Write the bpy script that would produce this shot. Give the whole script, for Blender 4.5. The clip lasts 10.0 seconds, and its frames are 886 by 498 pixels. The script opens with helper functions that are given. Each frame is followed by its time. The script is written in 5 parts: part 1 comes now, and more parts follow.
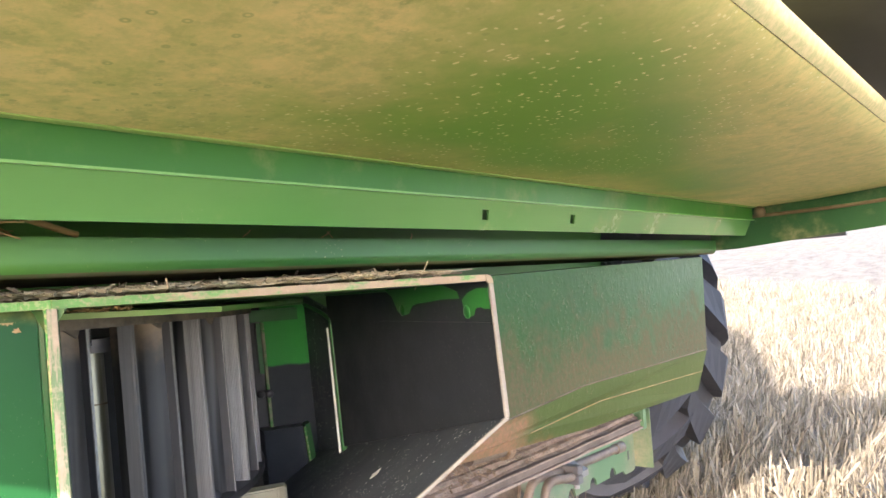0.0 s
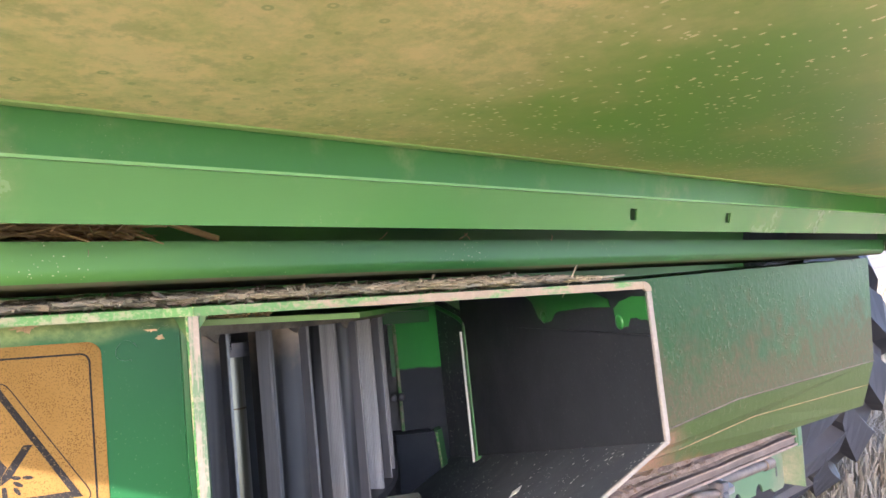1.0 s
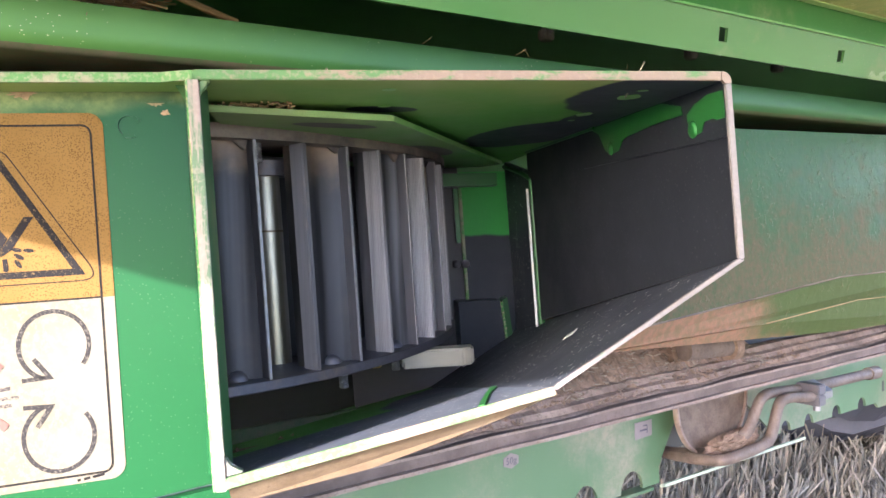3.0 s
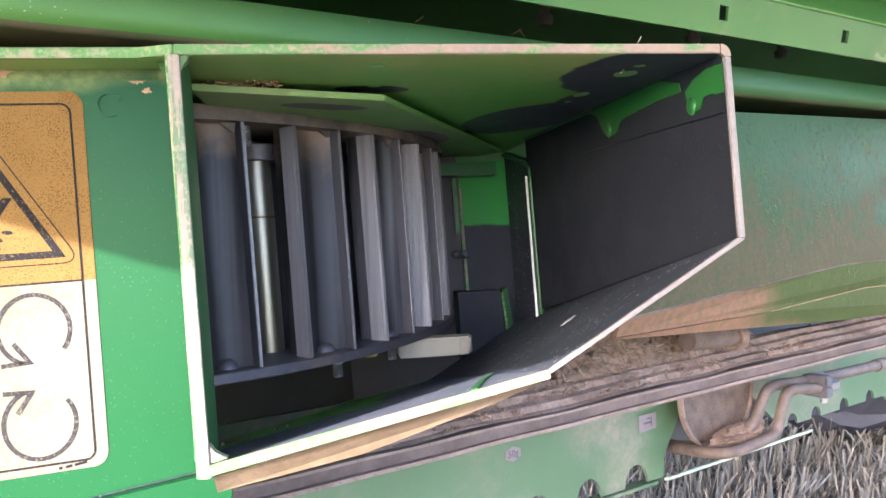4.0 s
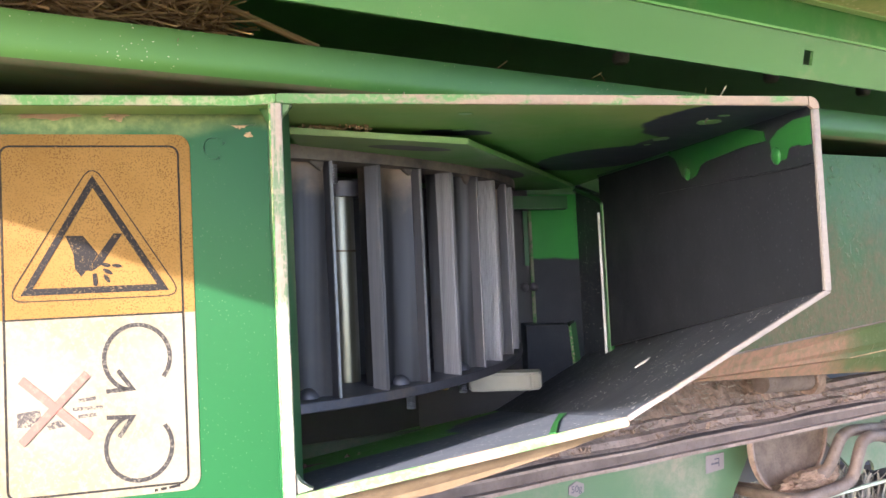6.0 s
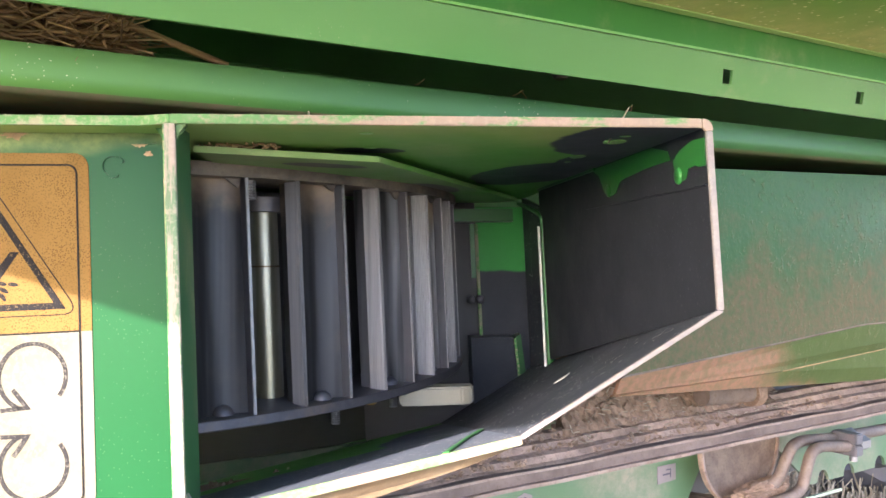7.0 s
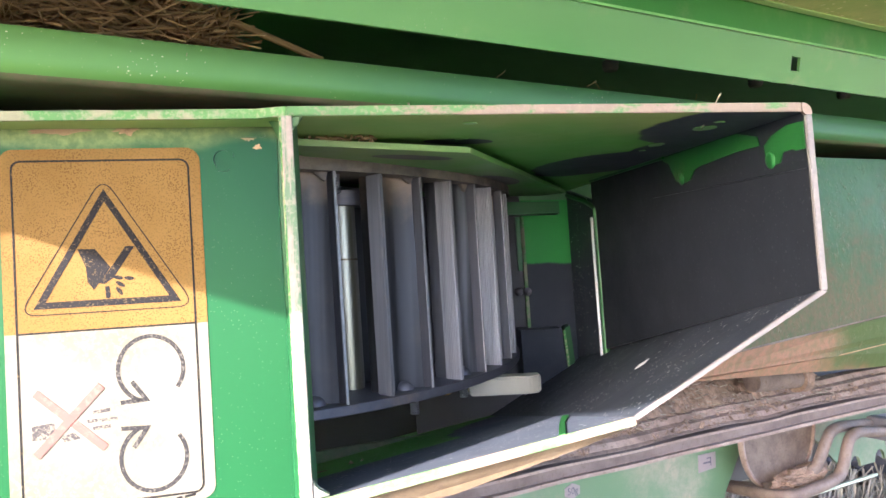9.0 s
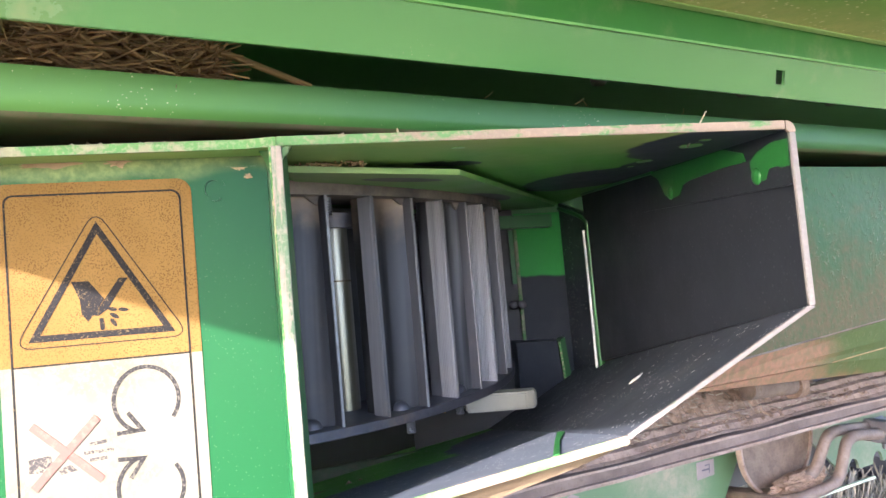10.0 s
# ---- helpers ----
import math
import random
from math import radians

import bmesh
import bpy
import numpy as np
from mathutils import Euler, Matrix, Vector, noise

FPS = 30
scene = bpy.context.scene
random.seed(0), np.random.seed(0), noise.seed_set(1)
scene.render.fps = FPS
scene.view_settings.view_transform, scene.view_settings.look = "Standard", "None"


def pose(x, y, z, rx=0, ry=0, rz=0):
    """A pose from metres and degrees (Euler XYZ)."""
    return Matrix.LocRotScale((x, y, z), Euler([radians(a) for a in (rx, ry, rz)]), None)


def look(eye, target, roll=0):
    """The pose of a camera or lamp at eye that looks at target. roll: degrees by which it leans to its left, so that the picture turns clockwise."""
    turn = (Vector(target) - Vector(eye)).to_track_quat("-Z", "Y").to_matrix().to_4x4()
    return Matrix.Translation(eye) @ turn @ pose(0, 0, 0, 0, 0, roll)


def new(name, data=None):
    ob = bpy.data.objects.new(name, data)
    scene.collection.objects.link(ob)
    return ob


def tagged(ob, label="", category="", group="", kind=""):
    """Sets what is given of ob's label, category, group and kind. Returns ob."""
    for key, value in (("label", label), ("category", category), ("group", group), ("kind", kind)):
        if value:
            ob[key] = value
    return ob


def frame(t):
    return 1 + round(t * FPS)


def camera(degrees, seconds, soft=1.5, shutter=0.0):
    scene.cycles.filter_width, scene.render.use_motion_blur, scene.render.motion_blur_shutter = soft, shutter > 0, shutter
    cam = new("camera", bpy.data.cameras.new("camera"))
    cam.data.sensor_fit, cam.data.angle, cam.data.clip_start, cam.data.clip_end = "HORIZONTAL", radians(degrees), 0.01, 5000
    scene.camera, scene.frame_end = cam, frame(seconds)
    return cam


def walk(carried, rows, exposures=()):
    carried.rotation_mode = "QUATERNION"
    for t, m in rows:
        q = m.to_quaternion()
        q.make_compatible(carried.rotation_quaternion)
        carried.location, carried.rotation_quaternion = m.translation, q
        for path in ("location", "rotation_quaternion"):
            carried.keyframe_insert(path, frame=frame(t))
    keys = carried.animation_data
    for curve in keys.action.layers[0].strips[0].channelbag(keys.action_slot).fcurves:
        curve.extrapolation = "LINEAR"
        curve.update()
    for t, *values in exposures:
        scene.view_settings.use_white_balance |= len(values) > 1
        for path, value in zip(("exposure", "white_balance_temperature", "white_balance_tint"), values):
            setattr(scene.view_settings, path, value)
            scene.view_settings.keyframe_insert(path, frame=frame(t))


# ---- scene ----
LEAN = -5.2
# the machine stands tilted a little: its own axes (x along it, y into it, z up) in the world
MT = pose(0, 0, 1.013, LEAN, 0, 0)
U, V = Vector((0.9052, -0.4250, 0)), Vector((0.4250, 0.9052, 0))
# the mill's housing is turned about 25 degrees against the machine: u along its mouth, v into it
LOC = Matrix(((U.x, V.x, 0, 0.356), (U.y, V.y, 0, 0.608), (0, 0, 1, 0), (0, 0, 0, 1)))
MU = MT @ LOC

cam = camera(61.5, 10.0)
PATH = [
    (0, (0.126, 0.084, 0.02), (1.69, 1.325, 0.129), -3.9),
    (0.5, (0.139, 0.112, 0.028), (1.576, 1.497, 0.153), -3.6),
    (1, (0.148, 0.131, 0.03), (1.491, 1.608, 0.151), -3.3),
    (1.5, (0.173, 0.172, -0.01), (1.463, 1.699, 0.043), -2.9),
    (2, (0.157, 0.181, -0.04), (1.402, 1.746, -0.051), -2.5),
    (2.5, (0.16, 0.178, -0.061), (1.356, 1.78, -0.117), -2.1),
    (3, (0.223, 0.159, -0.067), (1.356, 1.806, -0.125), -1.8),
    (3.2, (0.241, 0.161, -0.07), (1.375, 1.807, -0.128), -2.1),
    (4.5, (0.232, 0.167, -0.081), (1.325, 1.841, -0.139), -2.1),
    (5, (0.22, 0.17, -0.074), (1.263, 1.876, -0.115), -1.7),
    (5.2, (0.216, 0.168, -0.072), (1.24, 1.886, -0.107), -1.4),
    (6.3, (0.223, 0.158, -0.064), (1.209, 1.898, -0.057), -0.6),
    (6.5, (0.237, 0.152, -0.064), (1.234, 1.886, -0.054), -0.5),
    (7, (0.267, 0.131, -0.057), (1.286, 1.853, -0.04), -0.5),
    (7.5, (0.245, 0.143, -0.061), (1.278, 1.856, -0.044), -0.5),
    (8, (0.242, 0.157, -0.063), (1.274, 1.87, -0.045), -0.8),
    (8.5, (0.225, 0.163, -0.069), (1.254, 1.878, -0.053), -1.1),
    (9, (0.199, 0.162, -0.064), (1.228, 1.877, -0.048), -1.6),
    (9.5, (0.197, 0.154, -0.06), (1.232, 1.866, -0.036), -2.2),
    (10, (0.2, 0.156, -0.053), (1.238, 1.865, -0.018), -2.9),
]
walk(cam, [(t, MT @ look(eye, target, roll)) for t, eye, target, roll in PATH], exposures=[(0.0, 3.20, 6900, 19), (0.5, 3.28, 6800, 23), (1.0, 3.34, 6200, 26), (1.5, 3.36, 6250, 30), (2.0, 3.45, 5850, 28), (3.0, 3.33, 6150, 26), (5.0, 3.33, 6050, 27), (6.5, 3.36, 6450, 24), (7.5, 3.49, 6300, 25), (8.5, 3.48, 6050, 25), (10.0, 3.45, 6100, 24)])

# ---- light ----
SUN = (MT.to_3x3() @ Vector((0.86, 0.305, -0.36))).normalized()  # the way the sunlight travels
sun_elev = math.asin(-SUN.z)
sun_azim = math.atan2(-SUN.x, -SUN.y)
world = bpy.data.worlds.new("sky")
scene.world = world
world.use_nodes = True
wn = world.node_tree.nodes
sky = wn.new("ShaderNodeTexSky")
sky.sky_type, sky.sun_disc = "NISHITA", False
sky.sun_elevation, sky.sun_rotation = sun_elev, sun_azim
sky.dust_density = 1.6
world.node_tree.links.new(sky.outputs[0], wn["Background"].inputs[0])
wn["Background"].inputs[1].default_value = 0.15
lamp = bpy.data.lights.new("sun", "SUN")
lamp.energy, lamp.angle, lamp.color = 2.05, radians(0.5), (1.0, 0.94, 0.86)
new("sun", lamp).matrix_world = look((0, 0, 30), Vector((0, 0, 30)) + SUN)


# ---- materials ----
def mat(name):
    m = bpy.data.materials.new(name)
    m.use_nodes = True
    return m, m.node_tree.nodes, m.node_tree.links, m.node_tree.nodes["Principled BSDF"]


class Nodes:
    """Small shorthand to wire a node material in the thing's own metres."""

    def __init__(self, name):
        self.m, self.n, self.l, self.b = mat(name)
        self.co = self.n.new("ShaderNodeTexCoord").outputs["Object"]

    def put(self, socket, value):
        if isinstance(value, (int, float)):
            socket.default_value = value
        elif isinstance(value, tuple):
            socket.default_value = (*value, 1) if len(value) == 3 and socket.type == "RGBA" else value
        else:
            self.l.new(value, socket)

    def noise(self, scale, detail=4, rough=0.6, stretch=None, distort=0.0):
        t = self.n.new("ShaderNodeTexNoise")
        t.inputs["Scale"].default_value, t.inputs["Detail"].default_value = scale, detail
        t.inputs["Roughness"].default_value, t.inputs["Distortion"].default_value = rough, distort
        self.l.new(self.stretched(stretch), t.inputs["Vector"])
        return t.outputs["Fac"]

    def stretched(self, stretch):
        if not stretch:
            return self.co
        m = self.n.new("ShaderNodeMapping")
        m.inputs["Scale"].default_value = stretch
        self.l.new(self.co, m.inputs["Vector"])
        return m.outputs[0]

    def spots(self, scale, size, stretch=None):
        """1 inside scattered round specks."""
        t = self.n.new("ShaderNodeTexVoronoi")
        t.inputs["Scale"].default_value = scale
        self.l.new(self.stretched(stretch), t.inputs["Vector"])
        return self.ramp(t.outputs["Distance"], size, size * 0.6)

    def ramp(self, fac, lo, hi):
        r = self.n.new("ShaderNodeMapRange")
        r.interpolation_type = "SMOOTHSTEP"
        self.put(r.inputs[0], fac)
        r.inputs[1].default_value, r.inputs[2].default_value = lo, hi
        return r.outputs[0]

    def math(self, op, a, b=0.0, clamp=False):
        t = self.n.new("ShaderNodeMath")
        t.operation, t.use_clamp = op, clamp
        self.put(t.inputs[0], a), self.put(t.inputs[1], b)
        return t.outputs[0]

    def along(self, a, b, c, d):
        """a x + b y + c z + d"""
        v = self.n.new("ShaderNodeVectorMath")
        v.operation = "DOT_PRODUCT"
        self.l.new(self.co, v.inputs[0])
        v.inputs[1].default_value = (a, b, c)
        return self.math("ADD", v.outputs["Value"], d)

    def mix(self, fac, a, b):
        t = self.n.new("ShaderNodeMix")
        t.data_type = "RGBA"
        self.put(t.inputs[0], fac), self.put(t.inputs[6], a), self.put(t.inputs[7], b)
        return t.outputs[2]

    def bump(self, fac, strength, distance=0.002):
        t = self.n.new("ShaderNodeBump")
        t.inputs["Strength"].default_value, t.inputs["Distance"].default_value = strength, distance
        self.put(t.inputs["Height"], fac)
        self.l.new(t.outputs[0], self.b.inputs["Normal"])

    def done(self, color, rough, metal=0.0, spec=0.5):
        self.put(self.b.inputs["Base Color"], color)
        self.put(self.b.inputs["Roughness"], rough)
        self.put(self.b.inputs["Metallic"], metal)
        self.b.inputs["Specular IOR Level"].default_value = spec
        return self.m


GREEN = (0.020, 0.18, 0.052)
GREEN_OLD = (0.040, 0.21, 0.060)
DUST = (0.50, 0.39, 0.22)
TAN = (0.55, 0.36, 0.17)


def green_paint(name, dust=0.25, where=None, specks=0.0, rough=0.32, base=GREEN, old=GREEN_OLD, grit=0.0, cloud_size=7, tint=DUST, spec=0.5, lumps=0.0):
    """Implement paint: fades a little, with dust in clouds, fallen flecks and fine grit."""
    k = Nodes(name)
    cloud = k.noise(cloud_size, 6, 0.62)
    color = k.mix(k.ramp(k.noise(2.3, 3), 0.35, 0.7), base, old)
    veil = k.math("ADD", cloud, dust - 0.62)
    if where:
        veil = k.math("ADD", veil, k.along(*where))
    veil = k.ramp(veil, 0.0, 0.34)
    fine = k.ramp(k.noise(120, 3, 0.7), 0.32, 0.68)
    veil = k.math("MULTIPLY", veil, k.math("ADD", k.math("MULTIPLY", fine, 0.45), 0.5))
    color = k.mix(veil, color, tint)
    if grit:
        color = k.mix(k.math("MULTIPLY", k.ramp(k.noise(260, 2, 0.8), 0.52, 0.66), grit), color, (0.30, 0.20, 0.10))
    if specks:
        hit = k.math("MULTIPLY", k.math("MAXIMUM", k.spots(240, 0.10), k.spots(330, 0.13, (1.0, 1.0, 0.7))), k.ramp(k.noise(9, 3), 0.50, 0.64))
        color = k.mix(k.math("MULTIPLY", hit, specks), color, (0.62, 0.55, 0.36))
    if lumps:
        clods = k.math("MULTIPLY", k.ramp(k.noise(150, 4, 0.6, distort=0.3), 0.56, 0.68), k.ramp(k.noise(11, 3), 0.40, 0.62))
        color = k.mix(k.math("MULTIPLY", clods, 0.40), color, (0.15, 0.105, 0.058))
        k.bump(k.math("ADD", k.math("MULTIPLY", clods, 0.8), k.noise(60, 4)), 0.12 + lumps, 0.002)
    else:
        k.bump(k.noise(60, 4), 0.12, 0.001)
    return k.done(color, k.math("ADD", k.math("MULTIPLY", veil, 0.4), rough), spec=spec)


def black_coat(name, blobs=(), green_below=None, rough=0.42, specks=0.0, dust=0.05, pale=1.0, dusty=(0.52, 0.80)):
    """Worn black coating over green paint: the coat covers all, or only the blobs (x, y, half-length, half-width, turn)."""
    k = Nodes(name)
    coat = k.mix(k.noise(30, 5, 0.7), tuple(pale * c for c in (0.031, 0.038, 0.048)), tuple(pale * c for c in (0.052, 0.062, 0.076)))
    if blobs or green_below:
        green = k.mix(k.noise(5, 3), (0.090, 0.340, 0.060), (0.125, 0.395, 0.072)) if blobs else k.mix(k.noise(5, 3), (0.022, 0.27, 0.045), (0.034, 0.31, 0.058))
        film = k.ramp(k.math("SUBTRACT", k.math("MULTIPLY", k.noise(6, 5, 0.6), 1.0), k.along(0.45, 2.2, 0, -0.06)), 0.10, 0.60)
        green = k.mix(k.math("MULTIPLY", film, 0.5 if blobs else 0.0), green, (0.48, 0.43, 0.18))
        wave = k.math("MULTIPLY", k.math("SUBTRACT", k.noise(22, 3, 0.5), 0.5), 0.55)
        fac = 0.0
        for x, y, a, b, turn in blobs:
            c, s_ = math.cos(radians(turn)), math.sin(radians(turn))
            p = k.math("POWER", k.math("ABSOLUTE", k.along(c / a, s_ / a, 0, -(c * x + s_ * y) / a)), 2.0)
            q = k.math("POWER", k.math("ABSOLUTE", k.along(-s_ / b, c / b, 0, (s_ * x - c * y) / b)), 2.0)
            inside = k.ramp(k.math("ADD", k.math("ADD", p, q), wave), 1.05, 0.93)
            fac = k.math("MAXIMUM", fac, inside)
        if green_below:
            fac = k.ramp(k.math("ADD", k.along(*green_below), k.math("MULTIPLY", wave, 0.02)), -0.002, 0.002)
        color = k.mix(fac, green, coat)
    else:
        color = coat
    color = k.mix(k.math("MULTIPLY", k.ramp(k.noise(9, 6, 0.7), *dusty), dust), color, (0.36, 0.31, 0.24))
    if specks:
        hit = k.math("MULTIPLY", k.spots(230, 0.20), k.ramp(k.noise(16, 3), 0.44, 0.60))
        hit = k.math("MAXIMUM", hit, k.math("MULTIPLY", k.spots(120, 0.15, (0.5, 1.0, 1.0)), k.ramp(k.noise(9, 2), 0.40, 0.55)))
        color = k.mix(k.math("MULTIPLY", hit, specks), color, (0.62, 0.62, 0.58))
    k.bump(k.noise(90, 4), 0.15, 0.001)
    return k.done(color, k.math("ADD", k.math("MULTIPLY", k.noise(20, 4), 0.25), rough - 0.1), spec=0.2)


def worn_edge(name, base=(0.58, 0.44, 0.34), under=(0.08, 0.24, 0.07), cover=0.41, stretch=None, scale=45, painted=None):
    """A rubbed plate edge; painted = (u0, u1): more of the paint is left from u1 towards u0."""
    k = Nodes(name)
    worn = k.noise(scale, 5, 0.7, stretch=stretch)
    if painted:
        worn = k.math("SUBTRACT", worn, k.math("MULTIPLY", k.ramp(k.along(1, 0, 0, 0), painted[1], painted[0]), 0.16))
    color = k.mix(k.ramp(worn, cover - 0.05, cover + 0.05), under, base)
    color = k.mix(k.math("MULTIPLY", k.ramp(k.noise(300, 2), 0.45, 0.7), 0.6), color, tuple(min(1, c * 1.2) for c in base))
    k.bump(k.noise(180, 4), 0.3, 0.001)
    return k.done(color, 0.75, spec=0.2)


def steel(name, lo=(0.10, 0.10, 0.105), hi=(0.26, 0.25, 0.25), rough=0.42, grain=(1, 1, 0.04), rust=0.2, metal=0.85, wide=False, topdust=0.0):
    k = Nodes(name)
    streak = k.noise(140, 4, 0.65, stretch=grain)
    if wide:
        # broad pale streaks: reflections on bars and shaft put into the colour
        broad = k.ramp(k.noise(75, 2, 0.5, stretch=(1, 1, 0.03), distort=0.2), 0.36, 0.66)
        streak = k.math("ADD", k.math("MULTIPLY", streak, 0.35), k.math("MULTIPLY", broad, 0.65))
    color = k.mix(streak, lo, hi)
    if topdust:
        low = k.ramp(k.math("ADD", k.along(0, 0, 1, -topdust), k.math("MULTIPLY", k.noise(28, 4), 0.07)), 0.0, 0.05)
        color = k.mix(k.math("MULTIPLY", low, 0.7), color, (0.36, 0.25, 0.16))
    color = k.mix(k.math("MULTIPLY", k.ramp(k.noise(14, 5, 0.7), 0.5, 0.75), rust), color, (0.34, 0.23, 0.13))
    k.bump(streak, 0.1, 0.0006)
    return k.done(color, k.math("ADD", k.math("MULTIPLY", streak, 0.3), rough - 0.12), metal, spec=0.25)


def dirt(name, a=(0.22, 0.135, 0.075), b=(0.44, 0.29, 0.17), rough=0.9, scale=22, bump=0.6):
    k = Nodes(name)
    color = k.mix(k.ramp(k.noise(scale, 6, 0.7), 0.3, 0.7), a, b)
    color = k.mix(k.math("MULTIPLY", k.ramp(k.noise(190, 3, 0.7), 0.5, 0.75), 0.6), color, (0.11, 0.075, 0.045))
    k.bump(k.noise(140, 5, 0.75), bump, 0.003)
    return k.done(color, rough)


def straw_mat(name, a=(0.46, 0.30, 0.12), b=(0.78, 0.60, 0.32)):
    k = Nodes(name)
    g = k.n.new("ShaderNodeNewGeometry")
    color = k.mix(g.outputs["Random Per Island"], a, b)
    return k.done(k.mix(k.math("MULTIPLY", k.noise(60, 2), 0.4), color, tuple(c * 0.6 for c in a)), 0.6)


def plain(name, color, rough=0.5, metal=0.0, vary=0.25, scale=40):
    k = Nodes(name)
    dark = tuple(c * (1 - vary) for c in color)
    k.bump(k.noise(scale * 3, 3), 0.08, 0.001)
    return k.done(k.mix(k.noise(scale, 4, 0.65), dark, color), rough, metal)


def panel_paint():
    """The shield's underside: tan dust towards both ends and along the fold, dried flecks between."""
    k = Nodes("dusty panel paint")
    warp = k.math("MULTIPLY", k.math("SUBTRACT", k.noise(3.5, 5, 0.6), 0.5), 0.75)
    x = k.math("ADD", k.along(1, 0, 0, 0), warp)
    left = k.ramp(x, 0.61, 0.31)
    right = k.math("MULTIPLY", k.ramp(k.math("ADD", k.along(1, -2.87, 0, 0.763), warp), 0.45, 0.95), 0.85)
    fold = k.math("MULTIPLY", k.ramp(k.math("ADD", k.along(0, 1, 0, 0), k.math("MULTIPLY", warp, 0.3)), 0.46, 0.56), 0.6)
    near = k.math("MULTIPLY", k.ramp(k.along(0, 1, 0, 0), 0.28, 0.215), 0.6)
    patchy = k.math("MULTIPLY", k.ramp(k.noise(9, 5, 0.65), 0.5, 0.8), 0.35)
    clear = 1.0
    for part_ in (left, right, fold, near, patchy):
        clear = k.math("MULTIPLY", clear, k.math("SUBTRACT", 1.0, part_))
    veil = k.math("SUBTRACT", 1.0, clear)
    fine = k.math("ADD", k.math("MULTIPLY", k.ramp(k.noise(140, 3, 0.7), 0.3, 0.7), 0.16), k.math("MULTIPLY", k.ramp(k.noise(30, 6, 0.72, distort=0.4), 0.30, 0.70), 0.34))
    fine = k.math("ADD", fine, 0.63)
    veil = k.math("MULTIPLY", veil, fine)
    color = k.mix(veil, k.mix(k.noise(2, 2), (0.165, 0.36, 0.036), (0.21, 0.40, 0.050)), (0.86, 0.70, 0.32))
    mottle = k.math("MULTIPLY", k.math("MULTIPLY", k.ramp(k.noise(48, 5, 0.72), 0.47, 0.66), veil), 0.42)
    color = k.mix(mottle, color, (0.24, 0.34, 0.09))
    # ring-shaped drop marks in the dust, flecks on the clean part
    drops = k.n.new("ShaderNodeTexVoronoi")
    drops.inputs["Scale"].default_value = 68
    k.l.new(k.co, drops.inputs["Vector"])
    ring = k.math("MULTIPLY", k.ramp(drops.outputs["Distance"], 0.22, 0.16), k.ramp(drops.outputs["Distance"], 0.06, 0.12))
    color = k.mix(k.math("MULTIPLY", k.math("MULTIPLY", ring, k.math("MULTIPLY", left, k.ramp(k.noise(7, 3), 0.42, 0.56))), 0.42), color, (0.13, 0.25, 0.06))
    flecks = k.math("MAXIMUM", k.spots(78, 0.15, (1.0, 0.55, 1.0)), k.spots(140, 0.20, (0.6, 1.0, 1.0)))
    zone = k.math("MULTIPLY", k.ramp(x, 0.36, 0.48), k.ramp(x, 1.25, 0.85))
    zone = k.math("MULTIPLY", zone, k.ramp(k.noise(8, 3), 0.34, 0.52))
    color = k.mix(k.math("MULTIPLY", flecks, zone), color, (0.84, 0.76, 0.42))
    k.bump(k.noise(18, 3), 0.06, 0.002)
    return k.done(color, k.math("ADD", k.math("MULTIPLY", veil, 0.30), 0.36))


def rail_paint():
    """Smooth rail paint with scattered husk flecks; the shield's reflection, put into colour, pales its left."""
    k = Nodes("rail paint")
    # paler green to the left in place of the reflected shield
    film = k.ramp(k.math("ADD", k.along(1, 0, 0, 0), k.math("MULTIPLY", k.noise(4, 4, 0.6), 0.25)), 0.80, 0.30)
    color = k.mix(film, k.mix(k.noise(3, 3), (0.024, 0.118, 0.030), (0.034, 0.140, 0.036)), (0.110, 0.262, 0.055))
    flecks = k.math("MULTIPLY", k.math("MAXIMUM", k.spots(150, 0.10, (0.8, 1.0, 1.5)), k.spots(260, 0.12)), k.ramp(k.noise(14, 3), 0.52, 0.62))
    color = k.mix(k.math("MULTIPLY", flecks, 0.8), color, (0.66, 0.60, 0.38))
    k.bump(k.noise(50, 4), 0.08, 0.001)
    return k.done(color, k.math("ADD", k.math("MULTIPLY", film, 0.12), 0.36), spec=0.35)


M_panel = panel_paint()
M_roll = green_paint("rolled edge paint", dust=0.55, rough=0.45, base=(0.16, 0.25, 0.07), old=(0.20, 0.27, 0.09), cloud_size=5, tint=(0.62, 0.50, 0.27), spec=0.3)
# lower band: sky and ground bounce put into a paler green
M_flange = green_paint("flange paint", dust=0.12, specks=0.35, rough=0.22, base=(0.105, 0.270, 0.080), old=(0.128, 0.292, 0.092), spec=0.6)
# the same green, darkened for faces that get less light
M_endplate = green_paint("shade-darkened green paint", dust=0.10, specks=0.2, rough=0.4, base=(0.022, 0.085, 0.030), old=(0.030, 0.10, 0.036), spec=0.2)
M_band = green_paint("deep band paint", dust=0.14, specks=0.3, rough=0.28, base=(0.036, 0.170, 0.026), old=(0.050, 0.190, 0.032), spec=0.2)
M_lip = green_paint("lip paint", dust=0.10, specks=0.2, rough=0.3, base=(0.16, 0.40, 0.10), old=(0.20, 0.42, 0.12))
M_crease = green_paint("pale fold paint", dust=0.08, rough=0.5, base=(0.30, 0.46, 0.14), old=(0.36, 0.50, 0.17), tint=(0.62, 0.56, 0.28), spec=0.2)
M_strip = rail_paint()
M_under = green_paint("brown rail underside", dust=0.34, rough=0.5, base=(0.05, 0.12, 0.03), old=(0.06, 0.13, 0.035), tint=(0.20, 0.145, 0.09), spec=0.3)
